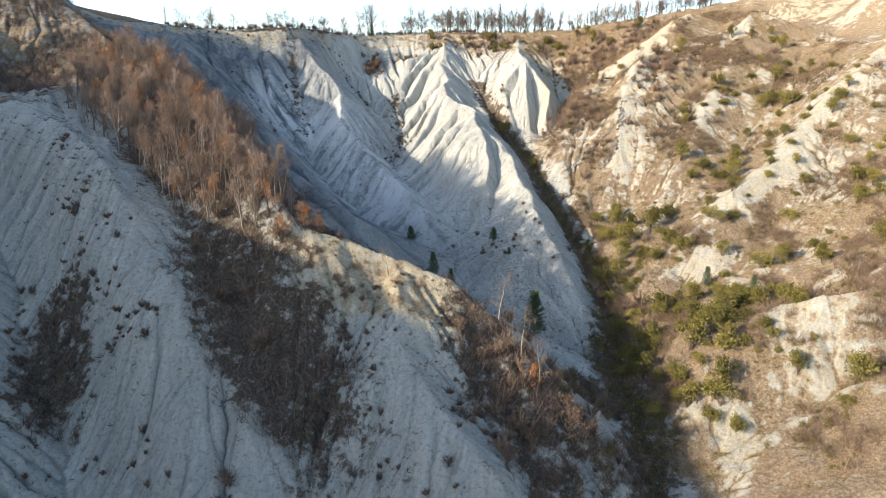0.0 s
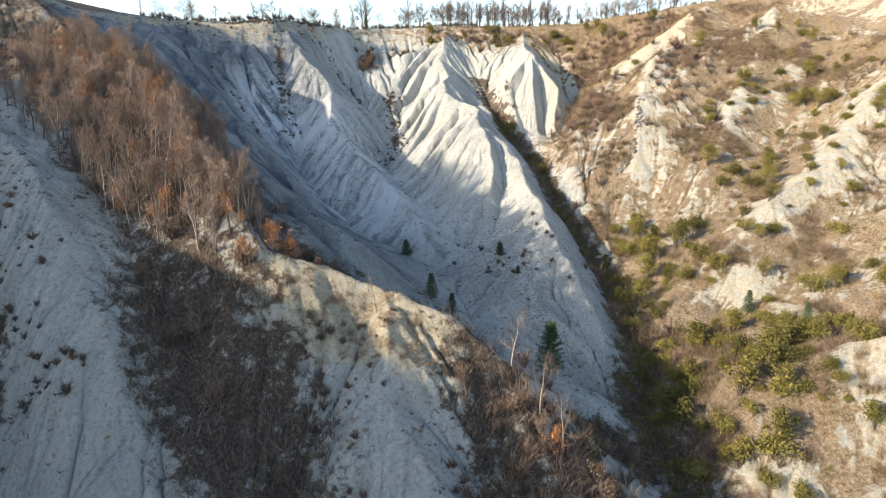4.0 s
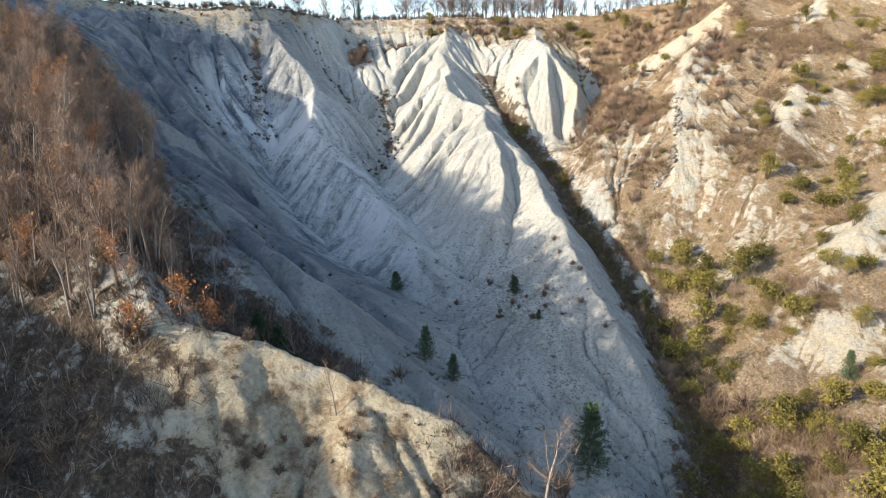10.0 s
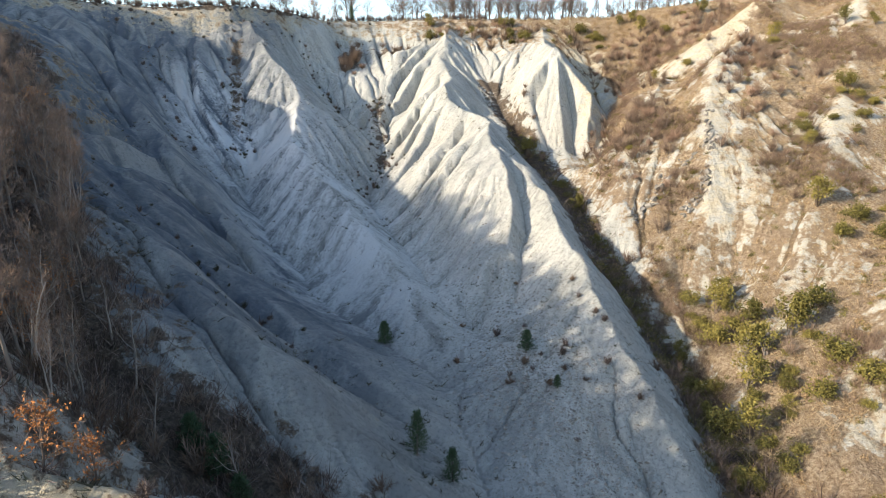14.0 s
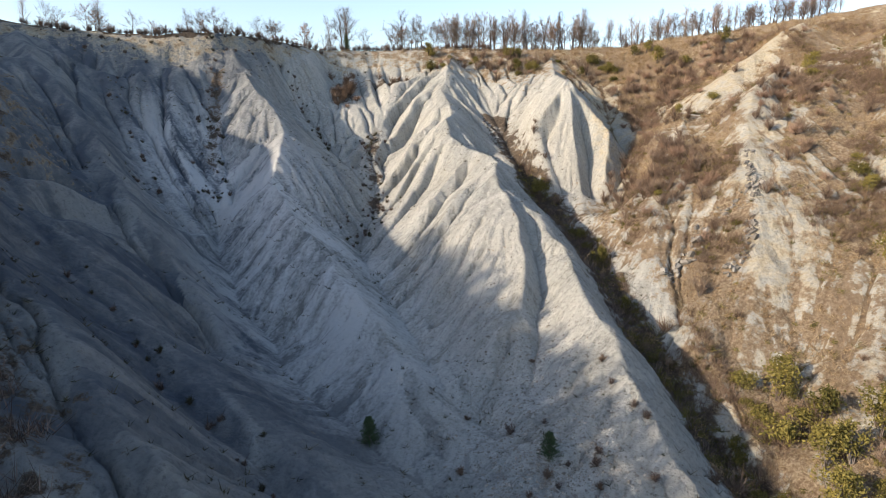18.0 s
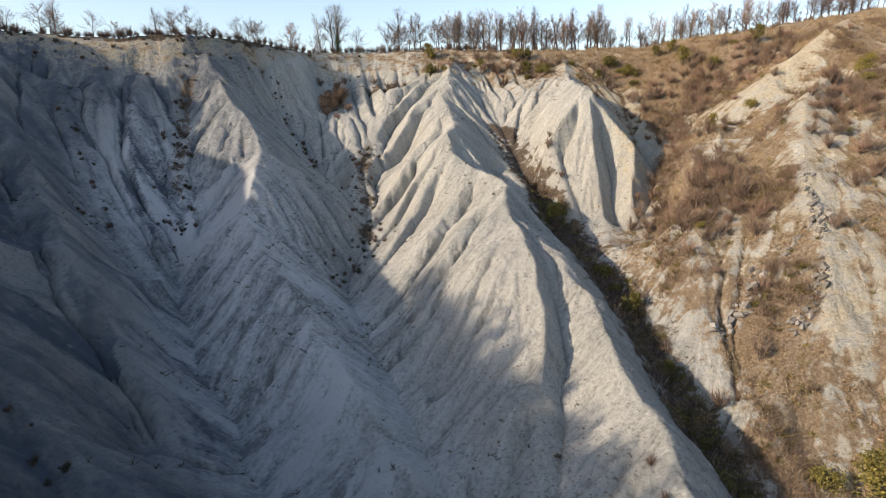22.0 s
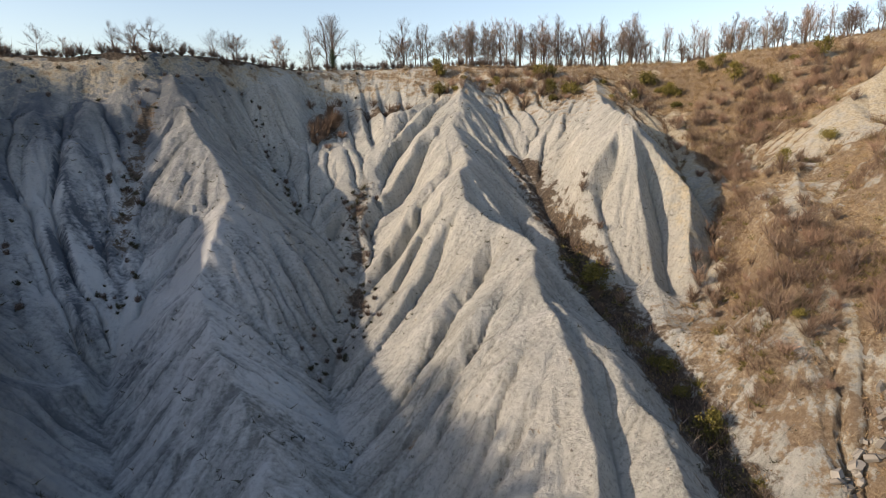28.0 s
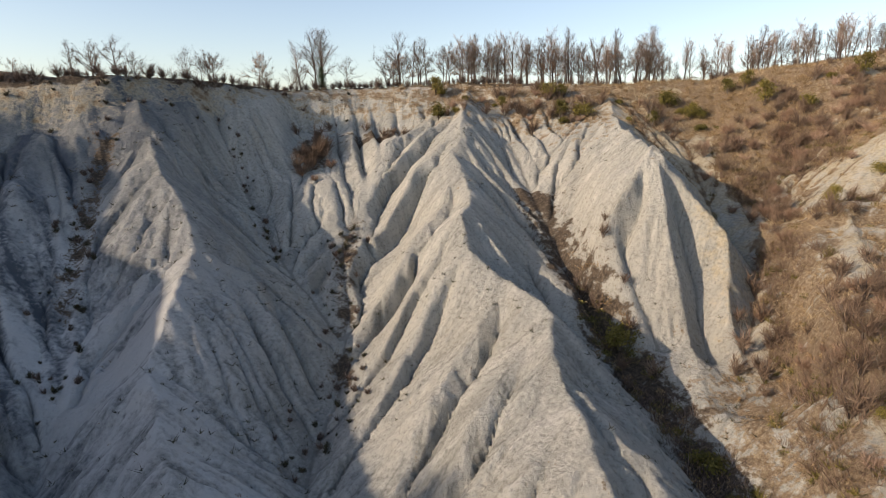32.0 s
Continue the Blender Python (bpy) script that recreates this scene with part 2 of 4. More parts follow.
# crest lines, from the top down: x, y, z in metres; then depth and spacing of the ribs on the flanks
CRESTS = {
    "main": ([(2, 243, 62.5), (0, 228, 56), (-1, 216, 50), (1.8, 206, 45.5), (0, 196.4, 43), (1.5, 190, 39.8), (5.6, 184, 37.6), (8.8, 178, 36), (8.3, 171, 33.7), (12.6, 164, 29.2), (17, 154.8, 25.3), (17, 149, 23.4), (17.8, 142, 21.3), (20, 125, 14.8), (22.5, 108.5, 8.2), (25, 98, 2)], (2.8, 6.0)),
    "left": ([(-46.5, 209, 58.4), (-42.5, 204, 53), (-39.7, 199, 50), (-32.3, 191, 44), (-30, 187.5, 40.3), (-28.6, 180, 37), (-28.5, 171.7, 32.6), (-20, 160, 26.5), (-18.2, 157.6, 25.1), (-14.2, 152, 22.3), (-9.3, 144.7, 18.7), (2.4, 127, 10.8)], (1.0, 6.0)),
    "left_rib": ([(-54, 199, 53), (-51, 189, 47), (-48.9, 181.2, 39.6), (-42, 172, 31)], (2.2, 5.4)),
    "left_two": ([(-80, 192, 59), (-71, 180, 53), (-55, 168, 41.5), (-49, 160, 36.5), (-38, 149, 28), (-24, 138, 16.5)], (2.8, 6.4)),
    "low_spur": ([(-62, 140, 47), (-46, 124, 36), (-28, 113, 26.5), (-20, 106, 22.5), (-11, 100.5, 18.3), (-3, 97, 12.5), (6, 90, 5)], (0.6, 5.0)),
    "front": ([(-112, 162, 69), (-96, 156, 65.5), (-80, 150, 55.6), (-62, 130, 46), (-45, 110, 38), (-33, 93, 31), (-24, 84, 27), (-20, 79.5, 24), (-13, 80.5, 21.3), (-6, 79, 19), (0.3, 78, 16.6), (6, 75.5, 12.5), (12, 69.6, 6.6), (18, 64, 0), (23, 58, -5)], (0.6, 3.5)),
    "front_spur": ([(-6, 79, 19), (-5.8, 68.2, 12.5), (-1, 61, 7.5), (5, 54, 3), (9, 46, -3)], (0.5, 3.5)),
    "left_front": ([(-100, 125, 52), (-76, 112, 40), (-59.7, 98.5, 35.8), (-47.8, 88, 30.7), (-40.4, 80.5, 24.4), (-32.5, 70.4, 16.9), (-27.5, 65.4, 10.5), (-22, 55, 2), (-18, 46, -5)], (0.8, 3.2)),
    "cone": ([(27, 241, 61.5), (26.5, 230, 56.5), (26, 220, 53.8), (25, 209, 52.5), (25, 202, 51.5), (25.3, 194, 42), (25.5, 186, 31.8), (24.5, 179, 28)], (0.7, 3.0)),
    "cone_left": ([(25, 202, 52), (20.1, 197.8, 46.1), (16.8, 194.8, 40.5)], (0.7, 3.0)),
    "cone_right": ([(25, 202, 52), (32.1, 194.8, 41.4), (30.5, 187, 34), (29.8, 180.6, 28.2)], (0.7, 3.0)),
    "wall_rib": ([(-25, 228, 53), (-22, 218, 47), (-18.9, 210, 44), (-16.5, 203, 39)], (1.9, 3.6)),
    "shoulder": ([(50, 200, 45), (44, 189, 42), (38.4, 176, 38), (32.5, 164, 31.5), (29.5, 154, 24.5), (31, 146, 17)], (0.6, 5.0)),
    "rock": ([(66, 195, 53), (58.5, 187, 50), (54.9, 184, 48), (48, 171, 40), (44, 156, 31), (41, 149, 24), (36, 140, 14)], (0.9, 3.0)),
    "scarp": ([(85, 224, 67), (74.8, 215.7, 62.7), (60, 209, 52.5), (45.7, 203.5, 41.5)], (0.4, 3.0)),
    "right_two": ([(100, 212, 66), (92, 203, 60), (82, 185, 50), (68, 165, 38), (58.7, 149, 28.5), (50, 138, 19.5), (43, 130, 13)], (0.6, 5.0)),
    "hump": ([(115, 165, 55), (95, 152, 43), (82, 143, 33.7), (72, 133, 26), (57.5, 124, 20), (50, 119, 15), (40, 113, 9)], (0.6, 5.0)),
    "right_low": ([(110, 110, 38), (80, 92, 24), (58, 82, 14), (48, 85, 10.2), (35, 86, 5), (31, 85, 1)], (0.5, 4.0)),
    "main_fork": ([(8.6, 170, 33.3), (10.2, 160, 29.6), (10.8, 152, 25), (10.2, 144, 20)], (0.6, 3.0)),
    "right_near": ([(85, 50, 14), (60, 52, 6), (42, 58, -1), (33, 58, -5)], (0.5, 4.0)),
}
RIM = [(-112, 190, 67), (-98, 194, 62.5), (-77, 200, 60.5), (-62.7, 205, 60), (-50, 210, 61.5), (-39.6, 222, 61.3), (-32, 235, 60.8), (-20, 241, 61.5), (2, 243, 62.5), (28, 241, 62), (47, 243, 63), (65, 238, 65.5), (76, 238, 67), (100, 240, 71), (140, 235, 78)]
GULLIES = {
    "main_left": [(-12, 226, 52), (-14.8, 206, 40.5), (-15, 197.7, 35.3), (-12.6, 181.6, 25.6), (-14, 170.5, 21.5), (-8.5, 157, 18), (-2, 142, 14.3), (2.9, 125.8, 11), (2.3, 112, 8), (5.8, 98, 5), (13, 88, 1), (25, 78, -4)],
    "wall": [(-38, 219, 54), (-30, 208, 43), (-23, 197, 36), (-14, 188, 29)],
    "left_left": [(-47, 203, 53), (-44, 190, 42), (-41, 181, 35), (-36.5, 171.3, 28), (-36, 166, 23.5), (-28, 152, 18), (-20.8, 143.7, 14), (-17.4, 137, 13), (-8, 126, 11.2), (1, 117, 9)],
    "left_between": [(-62, 190, 51), (-54, 177, 40), (-45, 167, 31), (-37.5, 162, 24.5)],
    "low_left": [(-80, 168, 54), (-62, 152, 43), (-48, 140, 33), (-36, 130, 25), (-24, 123, 17.5), (-12, 114, 12), (2, 106, 7)],
    "dark": [(-48, 118, 35), (-34, 104, 28), (-24, 96, 20), (-15, 91, 14.5), (-6, 88, 10), (4, 86, 5.5), (13, 84, 1.5), (24, 80, -4)],
    "brush": [(-70, 118, 42), (-54, 104, 34), (-43, 91, 28), (-36, 83, 22.5), (-27, 74, 15), (-20, 64, 7.5), (-14, 55, 0), (-10, 44, -8)],
    "spur_right": [(4, 73, 11), (7, 64, 4), (11, 56, -2), (14, 46, -8)],
    "near_left": [(-80, 92, 24), (-62, 84, 19), (-50, 70, 8), (-40, 58, -1), (-32, 44, -9)],
    "valley": [(9, 227, 51), (11.5, 212, 42.5), (14, 197, 34), (17, 187, 29), (20.5, 176, 25), (22.5, 164, 21.6), (22.6, 157.5, 20.2), (23.5, 150, 18.2), (27.3, 137, 10.5), (29.5, 130, 6.6), (30, 110, 3), (29, 98, 0.5), (26, 91, -2.5), (27, 74.5, -5), (24, 58, -9), (18, 30, -16), (10, -20, -26)],
    "cone_a": [(23.4, 200, 46.5), (20.6, 194.5, 38), (22, 185, 29.5)],
    "cone_b": [(27, 199.5, 45.5), (28, 194.5, 36.5), (27.8, 184, 28)],
    "cone_right": [(38, 228, 51), (37, 210, 41), (36.5, 196, 35.5), (33, 186, 30.5), (27, 176, 26.5)],
    "shoulder": [(45, 178, 39.6), (38.5, 161, 31), (34.5, 148, 20)],
    "scarp_foot": [(68, 203, 52), (56, 195, 45), (44, 193, 40.3)],
    "rock_right": [(82, 205, 57), (63, 189, 48.8), (55.5, 172, 40.4), (52.8, 164.7, 36.6), (49, 153, 29), (42, 142, 16.5), (34, 131, 9)],
    "hump_left": [(104, 188, 52), (84, 166, 38), (71, 150, 28), (57, 133, 19), (44, 121, 11), (34, 115, 5)],
    "hump_right": [(108, 138, 40), (85, 122, 24), (63.7, 117, 15), (50, 105, 9), (36, 101, 3.5)],
    "main_fork": [(11.8, 161.5, 28.8), (13, 155, 23.6), (12.9, 149, 20), (12, 141, 16.3), (9, 132, 13)],
    "near_right": [(85, 72, 14), (52, 75, 2.5), (38, 71, -3.5), (29, 68, -6.5)],
}
FLAT = {
    "left_high": [(-130, 60, 62), (-127, 110, 63), (-119, 145, 68.5), (-105, 166, 75), (-114, 180, 80)],
    "near_left_hill": [(-108, -40, 52), (-108, 5, 54.5), (-107, 25, 59), (-107, 36, 58.5), (-106, 52, 54.5), (-104, 80, 61), (-102, 100, 63)],
    "right_high": [(150, 60, 50), (150, 130, 66), (145, 200, 84)],
}


def land(X, Y):
    """Heights of the crests, gullies and flanks, the nearest flank of a crest, and the nearness of gullies."""
    tops, tw, floors, fw = (np.zeros(X.shape) for _ in range(4))
    near_c, near_g = np.full(X.shape, 1e9), np.full(X.shape, 1e9)
    which = np.zeros(X.shape, int)
    U, V = X + 2.2 * (fbm(X * 0.14, Y * 0.14, 1, 4) - 0.5), Y + 2.2 * (fbm(X * 0.14 + 40, Y * 0.14, 2, 4) - 0.5)
    for k, (points, rib) in enumerate(CRESTS.values()):
        d, s, z, side = line_field(U, V, points)
        z = z + 0.6 * (vnoise(s * 0.4, s * 0 + k * 5.3, k) - 0.5)
        w = 1 / (d + 0.05) ** 3
        tops, tw = tops + w * z, tw + w
        n = d < near_c
        which = np.where(n, 2 * k + (side > 0), which)
        near_c = np.minimum(near_c, d)
    for points in [*FLAT.values(), RIM]:
        d, s, z, side = line_field(X, Y, points)
        w = 1 / (d + 0.05) ** 3
        tops, tw = tops + w * z, tw + w
        n = d < near_c
        which = np.where(n, 2 * len(CRESTS), which)
        near_c = np.minimum(near_c, d)
    for points in GULLIES.values():
        d, s, z, side = line_field(U, V, points)
        w = 1 / (d + 0.05) ** 3
        floors, fw = floors + w * z, fw + w
        near_g = np.minimum(near_g, d)
    h = (tops / tw * near_g + floors / fw * near_c) / (near_g + near_c + 1e-6)
    ry, rz = np.interp(X, [p[0] for p in RIM], [p[1] for p in RIM]), np.interp(X, [p[0] for p in RIM], [p[2] for p in RIM])
    back = Y - ry - 3 * (fbm(X * 0.15, Y * 0 + 3, 3, 4) - 0.5)
    plateau = rz + 0.015 * np.clip(back, 0, 400) + 0.5 * (fbm(X * 0.2, Y * 0.2, 4, 3) - 0.5)
    mixer = np.clip(back / 1.5 + 0.5, 0, 1)
    return h * (1 - mixer) + plateau * mixer, which, near_c, near_g, back


# the way down of the ribs on the left and the right flank of a crest
LEAN = {
    "main": ((-0.50, -0.87), (0.62, -0.78)), "left": ((-0.42, -0.91), (0.62, -0.78)), "cone": ((-0.30, -0.95), (0.30, -0.95)),
    "cone_left": ((-0.35, -0.94), (0.25, -0.97)), "cone_right": ((-0.2, -0.98), (0.4, -0.92)), "left_rib": ((-0.3, -0.95), (0.4, -0.92)),
    "wall_rib": ((-0.35, -0.94), (0.3, -0.95)), "left_front": ((-0.25, -0.97), (0.5, -0.86)), "rock": ((-0.6, -0.8), (0.35, -0.94)), "rim": ((0.3, -0.95), (0.3, -0.95)),
}


def run_up(H, step, near_c, which):
    """Which flank of which crest the way straight uphill from every place leads to."""
    gx, gy = np.gradient(H, step)
    size = np.hypot(gx, gy) + 1e-6
    gx, gy = gx / size, gy / size
    nx, ny = H.shape
    px, py = np.meshgrid(np.arange(nx, dtype=float), np.arange(ny, dtype=float), indexing="ij")
    for _ in range(60):
        i, j = np.clip(px, 0, nx - 1).astype(int), np.clip(py, 0, ny - 1).astype(int)
        go = (near_c[i, j] > 1.2) * 1.6
        px, py = px + gx[i, j] * go, py + gy[i, j] * go
    i, j = np.clip(px, 0, nx - 1).astype(int), np.clip(py, 0, ny - 1).astype(int)
    return which[i, j]


def seams(which):
    """1 where two flanks meet, fading over a few steps."""
    out = np.zeros(which.shape)
    out[:-1] = np.maximum(out[:-1], which[:-1] != which[1:])
    out[:, :-1] = np.maximum(out[:, :-1], which[:, :-1] != which[:, 1:])
    for _ in range(5):
        e = np.pad(out, 1, mode="edge")
        out = np.maximum(out, 0.8 * np.max([e[2:, 1:-1], e[:-2, 1:-1], e[1:-1, 2:], e[1:-1, :-2]], axis=0))
    return out


def down_lines(X, Y, which):
    """How far across the ribs of its own flank every place lies, in metres."""
    names = [*CRESTS, "rim"]
    across = []
    for name in names:
        for dx, dy in LEAN.get(name, ((-0.45, -0.89), (0.55, -0.83))):
            across.append((-dy, dx))
    across = np.array(across)
    return X * across[which, 0] + Y * across[which, 1] + 3.1 * (which % 7) + 2.4 * (fbm(X * 0.05, Y * 0.05, 2, 3) - 0.5)


def ribbed(X, Y, H, near_c, near_g, along, which, back, seam):
    """The flanks cut into broad ribs that run down them, before the rain works on them, and rough ground."""
    crest = which // 2
    table = np.array([rib for points, rib in CRESTS.values()] + [(1.5, 4.0)])
    depth, every = table[crest, 0], table[crest, 1]
    depth = depth * np.where(crest == len(CRESTS), np.clip((38 - X) / 6, 0, 1) * np.clip(2.4 * vnoise(X * 0.06, Y * 0.06, 1) - 0.5, 0.1, 1), 1.0)
    p = along / every + 0.25 * (fbm(X * 0.16, Y * 0.16, 2, 3) - 0.5)
    q = p + 0.9 * vnoise(p * 0.7, p * 0 + 3.7 * which, 1)
    f = q - np.floor(q)
    cut = 1 - np.where(f < 0.72, f / 0.72, (1 - f) / 0.28)
    big = 0.15 + 1.15 * vnoise(np.floor(q) * 0.73, 1.3 * which, 3)
    ribs = 1.1 * depth * big * cut * np.clip(near_c / 8, 0, 1)
    ribs = ribs * np.clip((H - 19 - 6 * vnoise(X * 0.06, Y * 0.06, 2)) / 11, 0.1, 1)
    H = H - ribs * np.clip(near_c / 2, 0, 1) * np.clip(near_g / 2.5, 0.0, 1) * np.clip((-back - 4) / 10, 0, 1) * (1 - seam)
    rough = np.clip((X - 26) / 10, 0, 1) * 1.6 * (fbm(X * 0.16, Y * 0.16, 3, 4) - 0.5) + 0.5 * (fbm(X * 0.25, Y * 0.25, 2, 4) - 0.5)
    return H + rough + 0.25 * (fbm(X * 0.9, Y * 0.9, 5, 3) - 0.5)


STEEPEST = 2.4
ROUND = [(i, j, math.hypot(i, j)) for i in (-1, 0, 1) for j in (-1, 0, 1) if i or j]


def rained(H, step, soft, rounds=12):
    """Runs rain down the sheet and lets it cut where much water gathers on steep ground. Returns the heights and the water."""
    H, soft = H.astype(np.float32), soft.astype(np.float32)
    nx, ny = H.shape
    water = np.ones_like(H)
    whole = lambda k, n: (slice(max(-k, 0), n - max(k, 0)), slice(max(k, 0), n - max(-k, 0)))
    for k in range(rounds):
        ways, total, drop, steep = [], np.full_like(H, 1e-9), np.zeros_like(H), np.zeros_like(H)
        for i, j, far in ROUND:
            (ai, bi), (aj, bj) = whole(i, nx), whole(j, ny)
            d = np.zeros_like(H)
            d[ai, aj] = np.maximum(H[ai, aj] - H[bi, bj], 0)
            drop = np.maximum(drop, d)
            d = d / (far * step)
            steep = np.maximum(steep, d)
            d = d ** 5
            total = total + d
            ways.append((ai, aj, bi, bj, d))
        ways = [(ai, aj, bi, bj, (d / total)[ai, aj]) for ai, aj, bi, bj, d in ways]
        for _ in range(110 if k == 0 else 26):
            fresh = np.ones_like(H)
            for ai, aj, bi, bj, w in ways:
                fresh[bi, bj] += water[ai, aj] * w
            water = fresh
        H = H - np.minimum(soft * np.sqrt(np.clip(water - 8, 0, 900) * step) * np.minimum(steep, 1.6), 0.45 * drop)
        slip = np.zeros_like(H)
        for i, j, far in ROUND:
            (ai, bi), (aj, bj) = whole(i, nx), whole(j, ny)
            slip[ai, aj] = np.maximum(slip[ai, aj], H[ai, aj] - H[bi, bj] - STEEPEST * far * step)
        H = H - 0.4 * slip
        e = np.pad(H, 1, mode="edge")
        H = H + 0.008 * (e[2:, 1:-1] + e[:-2, 1:-1] + e[1:-1, 2:] + e[1:-1, :-2] - 4 * H)
    return H, water


def combed(H, grain, reach):
    """Grain drawn out along the fall lines of the sheet: mean 0, spread 1."""
    gx, gy = np.gradient(H)
    size = np.hypot(gx, gy) + 1e-6
    gx, gy = (gx / size).astype(np.float32), (gy / size).astype(np.float32)
    nx, ny = H.shape
    out = grain.copy()
    for sign in (-0.9, 0.9):
        px, py = np.meshgrid(np.arange(nx, dtype=np.float32), np.arange(ny, dtype=np.float32), indexing="ij")
        for k in range(reach):
            i, j = np.clip(px + 0.5, 0, nx - 1).astype(np.int32), np.clip(py + 0.5, 0, ny - 1).astype(np.int32)
            px, py = px + sign * gx[i, j], py + sign * gy[i, j]
            out += grain[i, j] * (1 - k / reach)
    return (out - out.mean()) / out.std()


def spot(X, Y, x, y, rx, ry, turn=0.0):
    """A soft oval patch of the plan, 1 in its middle."""
    c, s = math.cos(radians(turn)), math.sin(radians(turn))
    u, v = ((X - x) * c + (Y - y) * s) / rx, (-(X - x) * s + (Y - y) * c) / ry
    return np.clip(1.5 - np.hypot(u, v), 0, 1)


def covers(X, Y, H, near_c, near_g, back):
    n = fbm(X * 0.08, Y * 0.08, 3, 4)
    grass = np.clip((X - np.interp(Y, [60, 100, 130, 150, 172, 184, 196, 210, 230], [26, 28, 30, 28, 24.5, 30.5, 36.5, 39, 40]) + 9 * (fbm(X * 0.2, Y * 0.2, 1, 4) - 0.5)) / 3, 0, 1) * (0.9 + 1.2 * (n - 0.5) + 0.8 * (fbm(X * 0.3, Y * 0.3, 4, 3) - 0.5))
    rim = np.clip(1 + (back + 3) / np.interp(X, [-60, -30, -20, 10, 30, 60, 80], [6, 6, 10, 20, 34, 34, 34]), 0, 1)
    grass = np.maximum(grass, rim * np.interp(X, [-60, -30, -10, 0, 40], [0.3, 0.4, 0.55, 0.62, 0.74]))
    grass = np.maximum(grass, 0.62 * np.clip(1.6 * spot(X, Y, 33, 161, 7, 20, 15), 0, 1))
    crown = fbm(X * 0.12, Y * 0.12, 2, 3)
    grass = grass + np.clip((X - 24) / 8, 0, 1) * np.clip(-back / 8, 0, 1) * (0.8 * (WASH - 0.36) + 0.5 * (crown - 0.5) - 0.6 * np.clip(1.1 - near_c / 5, 0, 1) * np.clip(2.5 * crown - 0.7, 0, 1) * np.clip((Y - 95) / 25, 0, 1) * (1 - spot(X, Y, 33, 160, 9, 24, 15)))
    bare = spot(X, Y, 59, 206, 17, 5.5, 20) + 1.3 * spot(X, Y, 49.5, 160, 4.5, 21, -22) + spot(X, Y, 74, 133, 9, 7, 40) + spot(X, Y, 36.5, 70, 2.2, 7, -25) + spot(X, Y, 50, 78, 5, 6, -30) + spot(X, Y, 46, 110, 7, 4, 0)
    grass = np.clip(grass - 0.6 * np.clip(bare, 0, 1), 0, 1)
    litter = 0.75 * np.maximum(spot(X, Y, -36, 100, 12, 26, 45), spot(X, Y, -23, 73, 7.5, 22, 40))
    litter = np.maximum(litter, 0.75 * np.clip(1.2 - line_field(X, Y, GULLIES['valley'])[0] / 4, 0, 1) * (Y < 215))
    litter = np.maximum(litter, 0.75 * spot(X, Y, -14, 92, 5, 16, 70))
    litter = np.maximum(litter, 0.72 * np.maximum(spot(X, Y, 7.5, 67, 5.5, 15, 25), spot(X, Y, 14, 68, 5, 9, 40)))
    litter = np.maximum(litter, 0.66 * np.clip(1.3 - line_field(X, Y, GULLIES['valley'][-8:])[0] / 5, 0, 1) * (Y < 112))
    litter = np.where(X < -98, 0.15 + 0.5 * fbm(X * 0.1, Y * 0.1, 2, 4), litter)
    litter = np.maximum(litter, 0.8 * np.clip(1.2 + back, 0, 1) * (X < 20))
    litter = np.maximum(litter, 0.7 * np.maximum(np.maximum(spot(X, Y, -24.5, 222, 2.4, 5, 30), spot(X, Y, -15, 229, 6, 2, 0)), spot(X, Y, -47, 69, 5, 9, 20)))
    litter = np.maximum(litter, 0.5 * np.clip(1.2 - np.minimum(line_field(X, Y, GULLIES['main_left'][1:4])[0], line_field(X, Y, GULLIES['left_left'][:3])[0]) / 2.2, 0, 1) * (0.4 + 1.2 * fbm(X * 0.25, Y * 0.25, 1, 3)))
    hill = np.clip(1.6 * spot(X, Y, -84, 140, 28, 26, -38), 0, 1)
    grass = np.maximum(grass, hill * (0.2 + 0.9 * fbm(X * 0.12, Y * 0.12, 1, 3)))
    litter = np.maximum(litter, hill * (1.5 * fbm(X * 0.09 + 9, Y * 0.09, 2, 3) - 0.25))
    litter = litter * (0.72 + 0.6 * fbm(X * 0.16, Y * 0.16, 5, 4))
    litter = np.maximum(litter, 0.85 * np.clip(1.3 - line_field(X, Y, GULLIES['dark'])[0] / 4.5, 0, 1))
    front = spot(X, Y, -8, 76, 16, 5, -8)
    grass = np.maximum(grass, 0.42 * front)
    pale = 0.55 * rim + 0.45 * hill + 0.55 * np.clip((X - 26) / 6, 0, 1) + 0.9 * front
    # where the left flanks are coloured darker to stand in for deep shade
    shade_tint = np.clip(np.maximum(spot(X, Y, -62, 172, 46, 38, -50), spot(X, Y, -28, 124, 32, 20, -40)) * 0.95, 0, 1)
    shade_tint = np.maximum(shade_tint, np.clip(1.7 * spot(X, Y, -34, 132, 15, 30, 25), 0, 1))
    shade_tint = np.maximum(shade_tint, 0.95 * np.clip((-34 - X) / 9, 0, 1) * (Y > 150))
    crust = np.clip(np.maximum(spot(X, Y, -22, 160, 12, 30, 30), spot(X, Y, -42, 178, 9, 14, 30)), 0, 1)
    crust = np.maximum(crust, 0.25 * spot(X, Y, -2, 150, 12, 26, 25))
    return dict(crust=crust, shade_tint=shade_tint, grass=grass, litter=np.clip(litter, 0, 1), pale=np.clip(pale, 0, 1))


def spaced(fine_from, fine_to, step, far):
    inner = np.arange(fine_from, fine_to + step, step)
    out = np.cumsum(step * 1.5 ** np.arange(1, 40))
    out = out[out < far]
    return np.concatenate([fine_from - out[::-1], inner, inner[-1] + out])


